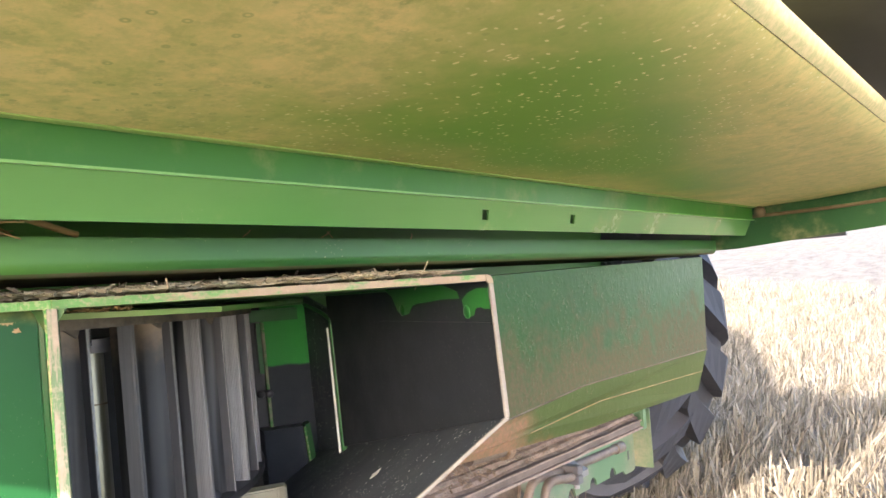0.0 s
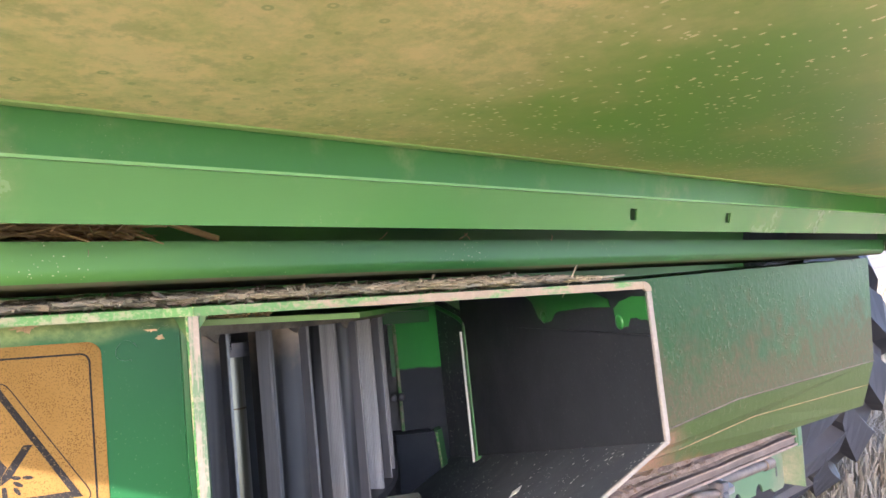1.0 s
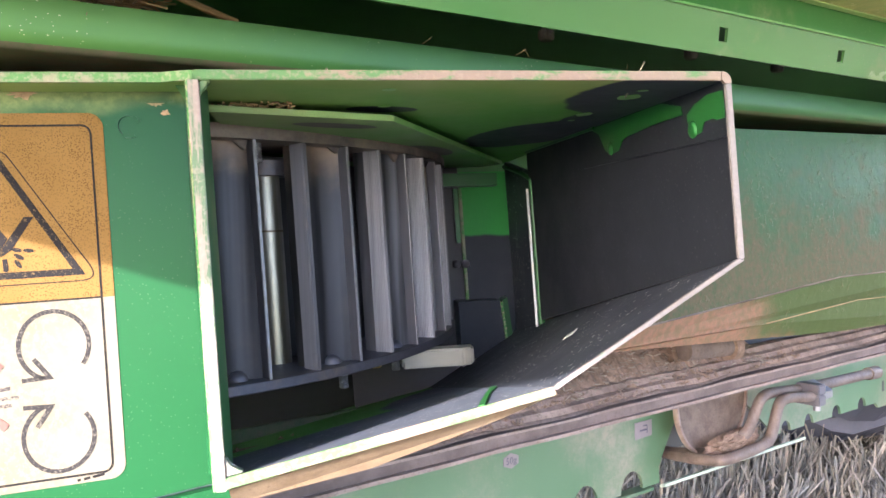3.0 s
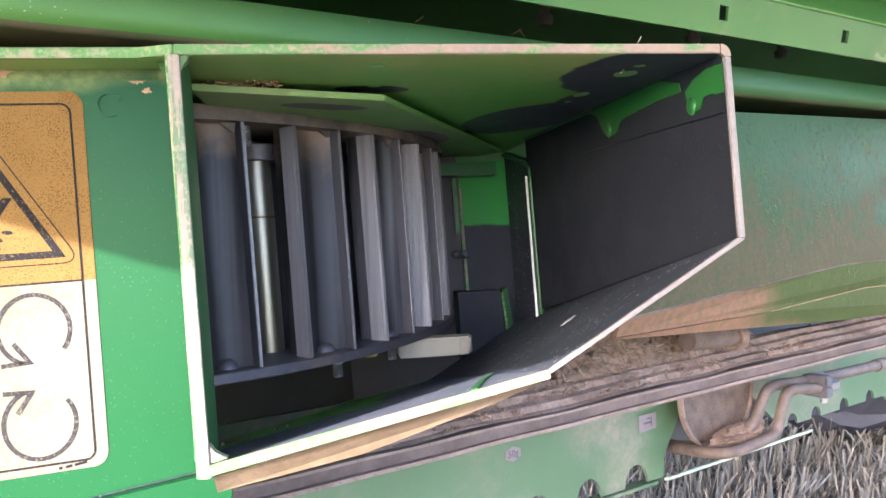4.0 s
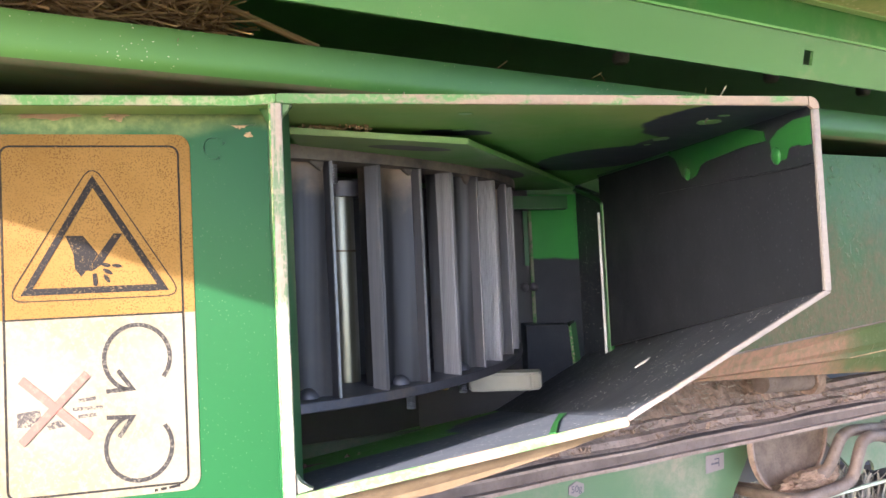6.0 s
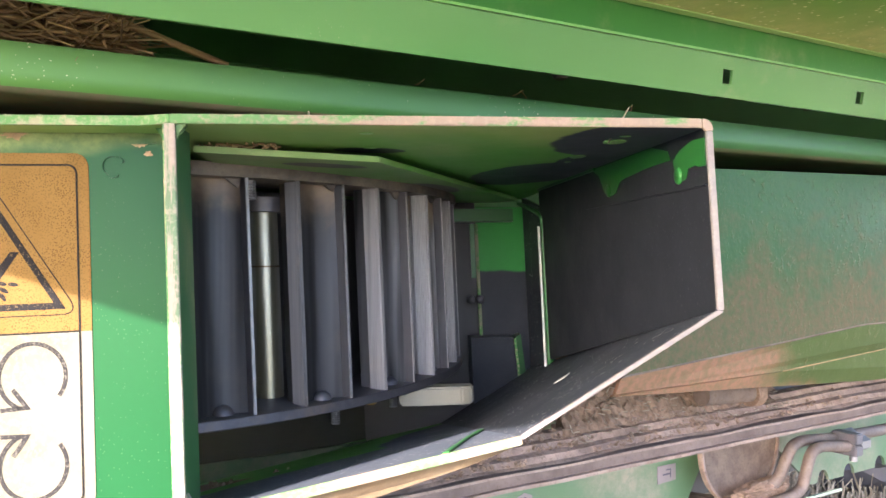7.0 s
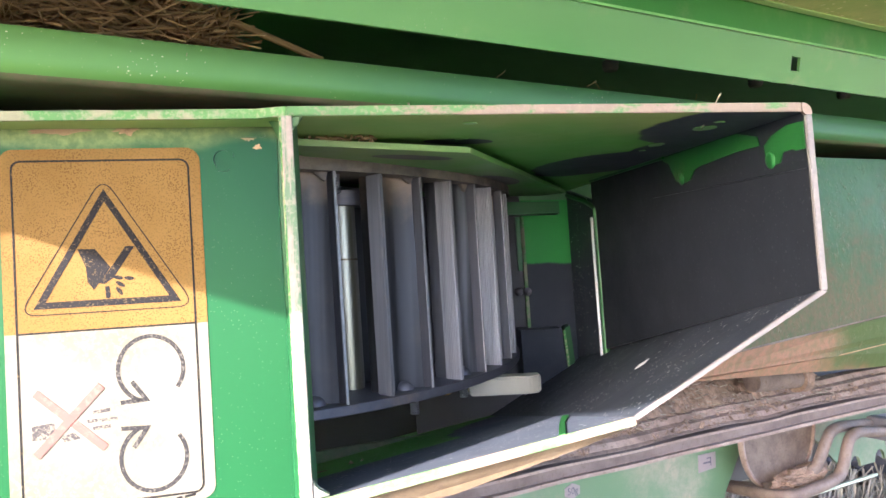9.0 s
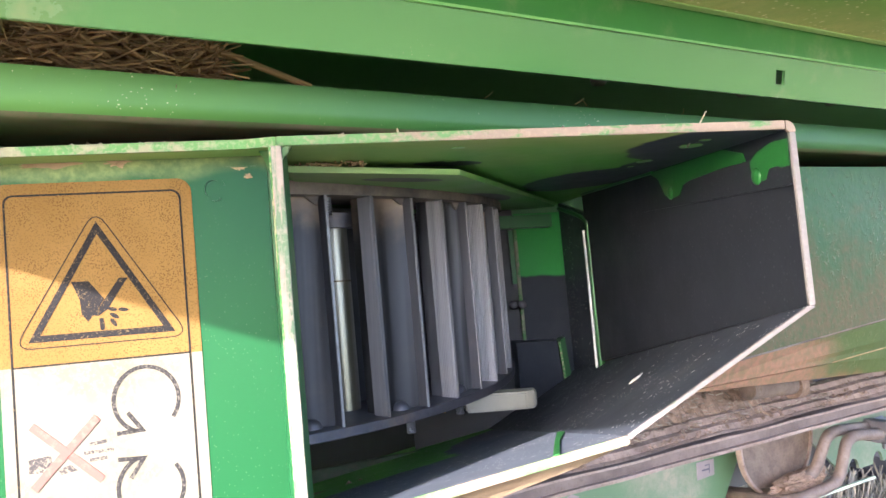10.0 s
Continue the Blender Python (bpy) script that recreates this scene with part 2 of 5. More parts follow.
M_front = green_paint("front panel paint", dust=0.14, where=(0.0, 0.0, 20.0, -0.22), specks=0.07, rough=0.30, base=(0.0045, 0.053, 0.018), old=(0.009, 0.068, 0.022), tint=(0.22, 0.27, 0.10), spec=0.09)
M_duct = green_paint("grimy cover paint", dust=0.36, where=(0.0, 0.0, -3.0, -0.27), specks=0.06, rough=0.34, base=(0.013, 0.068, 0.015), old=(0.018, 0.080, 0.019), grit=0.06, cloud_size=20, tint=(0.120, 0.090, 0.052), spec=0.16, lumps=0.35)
M_duct_low = green_paint("dusty cover paint", dust=0.24, where=(-2.2, 0.0, -6.0, 1.22), specks=0.2, rough=0.42, base=(0.054, 0.086, 0.022), old=(0.064, 0.098, 0.027), cloud_size=14, tint=(0.31, 0.155, 0.095), spec=0.3, lumps=0.15)
M_frame = green_paint("frame paint", dust=0.22, specks=0.2, rough=0.5, base=(0.075, 0.155, 0.075), old=(0.10, 0.18, 0.095), cloud_size=5, tint=(0.30, 0.26, 0.20))
M_inner = green_paint("shaded inner paint", dust=0.0, rough=0.5, base=(0.04, 0.15, 0.035), old=(0.05, 0.18, 0.04))
M_roof = black_coat("roof coat", [(0.283, 0.285, 0.055, 0.105, 9), (0.335, 0.055, 0.080, 0.095, 12), (0.121, 0.111, 0.028, 0.014, 8), (0.33, 0.16, 0.045, 0.09, 0)])
# one coat, with each plate's light put into pale: floors up, wall down
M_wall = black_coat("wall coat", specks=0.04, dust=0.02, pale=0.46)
M_floor2 = black_coat("sunlit floor coat", [(0.16, 0.05, 0.30, 0.20, 20), (0.25, 0.30, 0.12, 0.25, 0)], rough=0.5, specks=1.0, pale=2.3, dust=0.14)
# cowl dust, raised further to stand in for light bounced from the floor
M_cowl = black_coat("cowl coat", [(0.085, 0.128, 0.034, 0.014, 14), (0.190, 0.33, 0.022, 0.06, -24)], dust=0.28, dusty=(0.28, 0.60))
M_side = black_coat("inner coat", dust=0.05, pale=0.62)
M_patch = green_paint("bare patch paint", dust=0.02, rough=0.34, spec=0.4, base=(0.015, 0.125, 0.026), old=(0.023, 0.150, 0.034))
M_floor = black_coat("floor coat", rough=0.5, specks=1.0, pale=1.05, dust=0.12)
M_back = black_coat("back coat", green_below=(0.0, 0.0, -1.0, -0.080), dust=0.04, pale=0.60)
M_weld = green_paint("weld paint", dust=0.22, rough=0.45, base=(0.035, 0.125, 0.036), old=(0.060, 0.155, 0.048), cloud_size=40, tint=(0.20, 0.21, 0.10), spec=0.3)
M_edge = worn_edge("worn plate edge", base=(0.265, 0.205, 0.15), under=(0.10, 0.22, 0.08), cover=0.41, stretch=(0.35, 1, 1), scale=70, painted=(0.0, 0.26))
M_edge2 = worn_edge("grey cut edge", base=(0.215, 0.195, 0.175), cover=0.28)
M_bead = worn_edge("welded corner", base=(0.27, 0.27, 0.17), under=(0.10, 0.24, 0.08), cover=0.54)
M_core = worn_edge("worn upright edge", base=(0.29, 0.245, 0.20), under=(0.115, 0.185, 0.105), cover=0.50, stretch=(3, 3, 0.25), scale=60)
M_corner = worn_edge("green upright corner", base=(0.46, 0.34, 0.24), under=(0.07, 0.24, 0.07), cover=0.55, stretch=(2, 2, 0.2), scale=60)
M_apron = dirt("dusted apron", (0.125, 0.084, 0.042), (0.185, 0.132, 0.072), bump=0.35)
# bar steels in three tones: the light on bars further right put into colour
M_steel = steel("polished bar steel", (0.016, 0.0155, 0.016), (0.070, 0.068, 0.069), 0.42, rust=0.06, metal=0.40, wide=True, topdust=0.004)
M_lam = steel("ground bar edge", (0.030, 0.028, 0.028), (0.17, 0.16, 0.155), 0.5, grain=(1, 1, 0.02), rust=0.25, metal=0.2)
M_steel2 = steel("mid-lit bar steel", (0.026, 0.0255, 0.026), (0.24, 0.232, 0.23), 0.36, rust=0.10, metal=0.65, wide=True, topdust=0.000)
M_lam2 = steel("mid-lit ground edge", (0.045, 0.042, 0.040), (0.38, 0.355, 0.335), 0.5, grain=(1, 1, 0.02), rust=0.2, metal=0.2)
M_steel3 = steel("full-lit bar steel", (0.085, 0.085, 0.084), (0.62, 0.595, 0.565), 0.38, rust=0.25, metal=0.5, wide=True, topdust=-0.012)
M_lam3 = steel("full-lit ground edge", (0.08, 0.076, 0.073), (0.78, 0.74, 0.70), 0.5, grain=(1, 1, 0.02), rust=0.15, metal=0.1)
M_ring = steel("ring steel", (0.07, 0.07, 0.078), (0.15, 0.145, 0.155), 0.5, grain=(1, 1, 1), rust=0.35, metal=0.6)
M_topring = dirt("dusty brown steel", (0.040, 0.038, 0.038), (0.22, 0.175, 0.13), rough=0.6, scale=16, bump=0.25)
M_blade = steel("dark blade steel", (0.050, 0.048, 0.050), (0.13, 0.125, 0.128), 0.45, rust=0.1, metal=0.2)
M_bright = steel("bare bright edge", (0.14, 0.135, 0.13), (0.40, 0.385, 0.37), 0.45, grain=(1, 1, 1), rust=0.3, metal=0.4)
M_shaft = steel("bright shaft", (0.19, 0.165, 0.095), (0.56, 0.55, 0.47), 0.42, rust=0.30, metal=0.85, wide=True)
M_bolt = steel("plated bolt", (0.25, 0.25, 0.26), (0.45, 0.44, 0.43), 0.4, grain=(1, 1, 1), metal=0.9)
M_brass = plain("yellow plated bolt", (0.45, 0.30, 0.10), 0.35, 0.9)
M_tab = plain("painted bar end", (0.36, 0.34, 0.25), 0.55, 0.0)
M_slot = plain("bare cut edge", (0.82, 0.80, 0.74), 0.5, 0.0, 0.15)
# even dark grey for body sheets, and for shaded gaps drawn as sheets
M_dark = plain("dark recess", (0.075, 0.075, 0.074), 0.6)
M_rail = dirt("earth on rail", (0.180, 0.122, 0.092), (0.385, 0.275, 0.215))
M_soil = dirt("caked earth", (0.180, 0.120, 0.080), (0.37, 0.25, 0.175), scale=35, bump=0.9)
M_railface = dirt("dusty grey strip", (0.100, 0.070, 0.056), (0.190, 0.138, 0.114), rough=0.7, scale=14, bump=0.25)
M_apron2 = dirt("pale dust", (0.220, 0.158, 0.125), (0.345, 0.262, 0.215), bump=0.4)
M_paper = plain("tag paper", (0.27, 0.225, 0.225), 0.7, 0.0, 0.2, 60)
M_ink = plain("tag print", (0.10, 0.09, 0.12), 0.7)
M_clamp = plain("grey clamp plastic", (0.13, 0.122, 0.132), 0.6)
M_chip = dirt("tan earth smear", (0.24, 0.15, 0.075), (0.40, 0.27, 0.15), bump=0.3)
M_tank = dirt("dusty canister", (0.105, 0.076, 0.058), (0.205, 0.155, 0.122), bump=0.5)
M_hose = dirt("dusty pipe", (0.095, 0.070, 0.056), (0.200, 0.152, 0.122), bump=0.3, rough=0.6)
M_tyre = plain("tyre rubber", (0.052, 0.056, 0.072), 0.7, 0.0, 0.5, 9)
M_rod = plain("pale rod paint", (0.48, 0.56, 0.42), 0.5, 0.0, 0.3)
M_straw = straw_mat("straw", (0.20, 0.115, 0.045), (0.56, 0.38, 0.17))
M_stubble = straw_mat("stubble", (0.105, 0.087, 0.058), (0.30, 0.268, 0.205))
M_stalk = straw_mat("stalk straw", (0.34, 0.20, 0.07), (0.46, 0.29, 0.11))
M_chaff = straw_mat("grey chaff", (0.16, 0.125, 0.085), (0.42, 0.35, 0.25))


# ---- mesh helpers ----
def leaning(along, into, shift=0.0):
    """The slant of the mill's plates: their feet run along the mouth and out of it."""
    return Matrix(((1, 0, -along, 0.02 * along), (0, 1, into, shift - 0.02 * into), (0, 0, 1, 0), (0, 0, 0, 1)))


HOUSING_LEAN, MILL_LEAN = leaning(0.034, 0.045, -0.003), leaning(0.034, 0.02)
def thing(name, label, category, m=MT, group="", kind=""):
    ob = new(name)
    ob.matrix_world = m
    ob.empty_display_size = 0.02
    return tagged(ob, label, category, group, kind)


def part(name, bm, material, parent=None, label="", smooth=False, mats=(), lean=None):
    me = bpy.data.meshes.new(name)
    if lean:
        bm.transform(lean)
    bmesh.ops.recalc_face_normals(bm, faces=bm.faces)
    bm.to_mesh(me)
    bm.free()
    me.materials.append(material)
    for extra in mats:
        me.materials.append(extra)
    if smooth:
        me.polygons.foreach_set("use_smooth", [True] * len(me.polygons))
        me.set_sharp_from_angle(angle=radians(35))
    ob = new(name, me)
    if parent:
        ob.parent = parent
    if label:
        ob["label"] = label
    return ob


def prism(points, offset, bevel=0.0, bm=None):
    """A plate: the polygon through the points, thickened along offset."""
    bm = bm or bmesh.new()
    off = Vector(offset)
    a = [bm.verts.new(p) for p in points]
    b = [bm.verts.new(Vector(p) + off) for p in points]
    fs = [bm.faces.new(a), bm.faces.new(b[::-1])]
    n = len(a)
    for i in range(n):
        fs.append(bm.faces.new((a[i], b[i], b[(i + 1) % n], a[(i + 1) % n])))
    if bevel:
        es = list({e for f in fs for e in f.edges})
        bmesh.ops.bevel(bm, geom=es, offset=bevel, segments=2, affect="EDGES")
    return bm


def box(x0, x1, y0, y1, z0, z1, bevel=0.0, bm=None):
    return prism([(x0, y0, z0), (x1, y0, z0), (x1, y1, z0), (x0, y1, z0)], (0, 0, z1 - z0), bevel, bm)


def sweep(profile, x0, x1, rise=0.0, steps=1, bm=None, wob=0.0):
    """A closed (y, z) profile drawn out along x; rise lifts z by that much a metre."""
    bm = bm or bmesh.new()
    rings = []
    for i in range(steps + 1):
        x = x0 + (x1 - x0) * i / steps
        rings.append([bm.verts.new((x, y, z + rise * (x - 0.3) + (wob * noise.noise((x * 9, y * 30, z * 30)) if wob else 0))) for y, z in profile])
    n = len(profile)
    for r, s in zip(rings, rings[1:]):
        for i in range(n):
            bm.faces.new((r[i], r[(i + 1) % n], s[(i + 1) % n], s[i]))
    bm.faces.new(rings[0]), bm.faces.new(rings[-1][::-1])
    return bm


def folded(line, thick):
    """A closed profile from an open (y, z) line, thickened to one side."""
    pts = [Vector(p) for p in line]
    out = []
    for i, p in enumerate(pts):
        a = (pts[i] - pts[i - 1]).normalized() if i else (pts[1] - pts[0]).normalized()
        b = (pts[i + 1] - pts[i]).normalized() if i + 1 < len(pts) else a
        d = (a + b).normalized()
        k = max(0.4, d.dot(a))
        out.append(p + Vector((-d.y, d.x)) * thick / k)
    return [tuple(p) for p in pts] + [tuple(p) for p in out[::-1]]


def lathe(profile, seg=48, arc=(0, 360), bm=None, close=True):
    """Turn a closed (r, z) profile about z."""
    bm = bm or bmesh.new()
    a0, a1 = radians(arc[0]), radians(arc[1])
    full = abs(arc[1] - arc[0]) >= 360
    cols = seg if full else seg + 1
    rings = [[bm.verts.new((r * math.cos(a0 + (a1 - a0) * i / seg), r * math.sin(a0 + (a1 - a0) * i / seg), z)) for r, z in profile] for i in range(cols)]
    n = len(profile)
    for i in range(seg):
        r, s = rings[i], rings[(i + 1) % cols]
        for j in range(n if close else n - 1):
            bm.faces.new((r[j], s[j], s[(j + 1) % n], r[(j + 1) % n]))
    if not full and close:
        bm.faces.new(rings[0]), bm.faces.new(rings[-1][::-1])
    return bm


def tube(points, r, seg=10, bm=None, smoothed=True):
    """A round pipe along the points."""
    bm = bm or bmesh.new()
    pts = [Vector(p) for p in points]
    if smoothed and len(pts) > 2:
        fine = []
        for i in range(len(pts) - 1):
            p0, p1, p2, p3 = pts[max(i - 1, 0)], pts[i], pts[i + 1], pts[min(i + 2, len(pts) - 1)]
            for k in range(6):
                t = k / 6
                fine.append(0.5 * (2 * p1 + (p2 - p0) * t + (2 * p0 - 5 * p1 + 4 * p2 - p3) * t * t + (3 * p1 - p0 - 3 * p2 + p3) * t ** 3))
        pts = fine + [pts[-1]]
    rings, side = [], None
    for i, p in enumerate(pts):
        d = (pts[min(i + 1, len(pts) - 1)] - pts[max(i - 1, 0)]).normalized()
        side = (side - d * side.dot(d)).normalized() if side else d.orthogonal().normalized()
        up = d.cross(side)
        rings.append([bm.verts.new(p + (side * math.cos(6.2832 * k / seg) + up * math.sin(6.2832 * k / seg)) * r) for k in range(seg)])
    for a, b in zip(rings, rings[1:]):
        for k in range(seg):
            bm.faces.new((a[k], a[(k + 1) % seg], b[(k + 1) % seg], b[k]))
    bm.faces.new(rings[0][::-1]), bm.faces.new(rings[-1])
    return bm


def hexagon(r, z0, z1, bm=None, at=(0, 0, 0)):
    pts = [(at[0] + r * math.cos(radians(60 * i + 12)), at[1] + r * math.sin(radians(60 * i + 12)), at[2] + z0) for i in range(6)]
    return prism(pts, (0, 0, z1 - z0), 0.0006, bm)


def sticks(name, material, parent, count, place, length, width, label="", rng=None, lift=0.5):
    """Loose stalks, each a thin three-sided sliver; place(rng) gives the middle."""
    rng = rng or random.Random(5)
    vs, fs = [], []
    for _ in range(count):
        c = Vector(place(rng))
        d = Vector((rng.gauss(0, 1), rng.gauss(0, 1), rng.gauss(0, lift * 0.5))).normalized()
        s = d.orthogonal().normalized()
        w = d.cross(s)
        h, r = rng.uniform(*length) / 2, rng.uniform(*width) / 2
        i = len(vs)
        for e in (-h, h):
            for k in range(3):
                a = 2.0944 * k
                vs.append(c + d * e + (s * math.cos(a) + w * math.sin(a)) * r)
        fs += [(i, i + 1, i + 4, i + 3), (i + 1, i + 2, i + 5, i + 4), (i + 2, i, i + 3, i + 5), (i, i + 2, i + 1), (i + 3, i + 4, i + 5)]
    me = bpy.data.meshes.new(name)
    me.from_pydata(vs, [], fs)
    me.materials.append(material)
    ob = new(name, me)
    if parent:
        ob.parent = parent
    return ob


# ---- ground ----
def ground_height(x, y):
    far = max(0.0, math.hypot(x, y) - 7.0)
    return 0.05 * far * min(1.0, far / 12.0) + 0.02 * noise.noise((x * 0.7, y * 0.7, 0))


def build_ground():
    bm = bmesh.new()
    xs = [-900, -300, -80, -25, -10] + [-6 + 0.5 * i for i in range(37)] + [16, 22, 32, 50, 100, 300, 900]
    grid = [[bm.verts.new((x, y, ground_height(x, y))) for y in xs] for x in xs]
    for i in range(len(xs) - 1):
        for j in range(len(xs) - 1):
            bm.faces.new((grid[i][j], grid[i + 1][j], grid[i + 1][j + 1], grid[i][j + 1]))
    k = Nodes("stubble field soil")
    color = k.mix(k.ramp(k.noise(3, 6, 0.7), 0.35, 0.65), (0.085, 0.070, 0.055), (0.150, 0.134, 0.108))
    color = k.mix(k.ramp(k.noise(40, 5, 0.75), 0.4, 0.7), color, (0.175, 0.158, 0.128))
    color = k.mix(k.math("MULTIPLY", k.ramp(k.noise(2.2, 7, 0.8, stretch=(0.5, 2.4, 1)), 0.46, 0.62), 0.85), color, (0.075, 0.06, 0.043))
    color = k.mix(k.math("MULTIPLY", k.ramp(k.noise(0.25, 4, 0.6, stretch=(0.3, 1.0, 1)), 0.52, 0.66), 0.6), color, (0.20, 0.20, 0.07))
    k.bump(k.noise(50, 6, 0.8), 0.8, 0.02)
    tagged(part("ground", bm, k.done(color, 0.9), smooth=True), "pale harvested field with cut straw and bare earth", "field", kind="structure")


build_ground()


def build_stubble():
    rng = random.Random(3)
    vs, fs = [], []

    def blade(x, y, h, lean, w):
        z = ground_height(x, y)
        a = rng.uniform(0, 6.283)
        dx, dy = math.cos(a) * w, math.sin(a) * w
        b = rng.uniform(0, 6.283)
        lx, ly = math.cos(b) * lean * h, math.sin(b) * lean * h
        i = len(vs)
        vs.extend([(x - dx, y - dy, z), (x + dx, y + dy, z), (x - dy + lx * 0, y + dx, z), (x - dx + lx, y - dy + ly, z + h), (x + dx + lx, y + dy + ly, z + h), (x - dy + lx, y + dx + ly, z + h)])
        fs.extend([(i, i + 1, i + 4, i + 3), (i + 1, i + 2, i + 5, i + 4), (i + 2, i, i + 3, i + 5), (i + 3, i + 4, i + 5)])

    for _ in range(42000):
        x = 0.5 + 11.6 * rng.random() ** 1.15
        y = -1.5 + rng.uniform(0, 1) * (2.5 + 0.75 * x)
        row = round(y / 0.17) * 0.17 + rng.gauss(0, 0.03)
        blade(x, row, rng.uniform(0.05, 0.17), abs(rng.gauss(0, 0.35)), rng.uniform(0.0015, 0.003))
    for _ in range(26000):
        x = 0.5 + 11.6 * rng.random() ** 1.15
        y = -1.5 + rng.uniform(0, 1) * (2.5 + 0.75 * x)
        blade(x, y, rng.uniform(0.03, 0.10), rng.uniform(1.0, 3.0), rng.uniform(0.0015, 0.0035))
    for _ in range(9000):
        x, y = rng.triangular(0.4, 4.2, 1.6), rng.uniform(0.9, 3.4)
        blade(x, round(y / 0.15) * 0.15 + rng.gauss(0, 0.02), rng.uniform(0.05, 0.15), abs(rng.gauss(0, 0.45)), rng.uniform(0.002, 0.004))
    for _ in range(18000):
        x = 3.0 + 12 * rng.random()
        y = x * rng.uniform(-0.12, 0.42)
        blade(x, round(y / 0.4) * 0.4 + rng.gauss(0, 0.07), rng.uniform(0.06, 0.20), abs(rng.gauss(0, 0.5)), rng.uniform(0.003, 0.007))
    for _ in range(26000):
        x, y = rng.uniform(-5, 13), rng.uniform(-6, 7)
        if x < 0.9 or y < -1.0 or y > 2.5 + 0.75 * x:
            blade(x, round(y / 0.17) * 0.17 + rng.gauss(0, 0.03), rng.uniform(0.05, 0.16), abs(rng.gauss(0, 0.4)), rng.uniform(0.002, 0.004))
    me = bpy.data.meshes.new("stubble")
    me.from_pydata(vs, [], fs)
    me.materials.append(M_stubble)
    tagged(new("stubble", me), "short pale cereal stubble and loose straw on the field", "stubble", kind="stuff")


build_stubble()


# ---- the shield over the mill: a wide panel seen from below, its folded edge and holes ----
RISE = 0.0075


def build_shield():
    t = thing("side_shield", "large green sheet steel side shield, dusty underneath, with a folded edge", "machine panel")
    x0, x1, xb = -0.233, 1.895, -0.02
    part("panel", sweep(folded([(0.571, 0.149), (0.45, 0.1525), (0.30, 0.163), (0.25, 0.170), (0.226, 0.177), (0.2165, 0.1825)], 0.003)[::-1], x0, x1, RISE, 12), M_panel, t, "underside clouded with tan dust and flecks", smooth=True)
    part("rolled_edge", sweep(folded([(0.2162, 0.1827), (0.2105, 0.1875), (0.2075, 0.193), (0.2070, 0.197)], 0.003)[::-1], x0, x1, RISE, 12), M_roll, t, "pale rubbed rolled edge", smooth=True)
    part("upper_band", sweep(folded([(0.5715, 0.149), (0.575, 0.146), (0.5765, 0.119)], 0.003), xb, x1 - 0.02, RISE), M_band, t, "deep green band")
    # lower band with two square holes
    bm = bmesh.new()
    holes = [(0.8310, 0.8440), (1.0405, 1.0535)]
    xs = [xb] + [v for h in holes for v in h] + [x1 - 0.04]
    y0, y1, za, zb = 0.574, 0.590, 0.1165, 0.083
    def at(s): return y0 + (y1 - y0) * s, za + (zb - za) * s
    def cell(xa, xe, s0, s1):
        corner = lambda x, s_: (x + 0.016 * (s_ - 0.5) * (xb < x < x1 - 0.05), at(s_)[0], at(s_)[1] + RISE * (x - 0.3))
        prism([corner(xa, s0), corner(xe, s0), corner(xe, s1), corner(xa, s1)], (0, 0.003, 0), bm=bm)
    for i in range(len(xs) - 1):
        for s0, s1 in ([(0, 1)] if i % 2 == 0 else [(0, 0.33), (0.67, 1)]):
            cell(xs[i], xs[i + 1], s0, s1)
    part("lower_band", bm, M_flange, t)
    part("lip", sweep([(0.5715, 0.1160), (0.579, 0.1160), (0.579, 0.1180), (0.5715, 0.1180)], xb, x1 - 0.02, RISE), M_lip, t, "pale lip")
    part("crease", sweep([(0.5675, 0.1448), (0.5735, 0.1440), (0.5745, 0.1488), (0.5680, 0.1490)], xb, x1 - 0.02, RISE), M_crease, t, "pale fold")
    # folded end of the panel
    part("end_flange", prism([(1.895, 0.20, 0.215), (1.895, 0.20, 0.10), (1.895, 0.62, 0.068), (1.895, 0.68, 0.068), (1.895, 0.68, 0.12), (1.895, 0.575, 0.166), (1.895, 0.30, 0.178)], (0.004, 0, 0)), M_endplate, t)
    part("end_seam", tube([(1.892, 0.58, 0.138), (1.892, 0.40, 0.140), (1.892, 0.2, 0.150)], 0.004), M_apron, t)
    bolt = bmesh.new()
    bmesh.ops.create_uvsphere(bolt, u_segments=14, v_segments=8, radius=0.013, matrix=pose(1.875, 0.560, 0.146))
    part("bolt", bolt, M_apron, t, "dusty round bolt head", smooth=True)


build_shield()


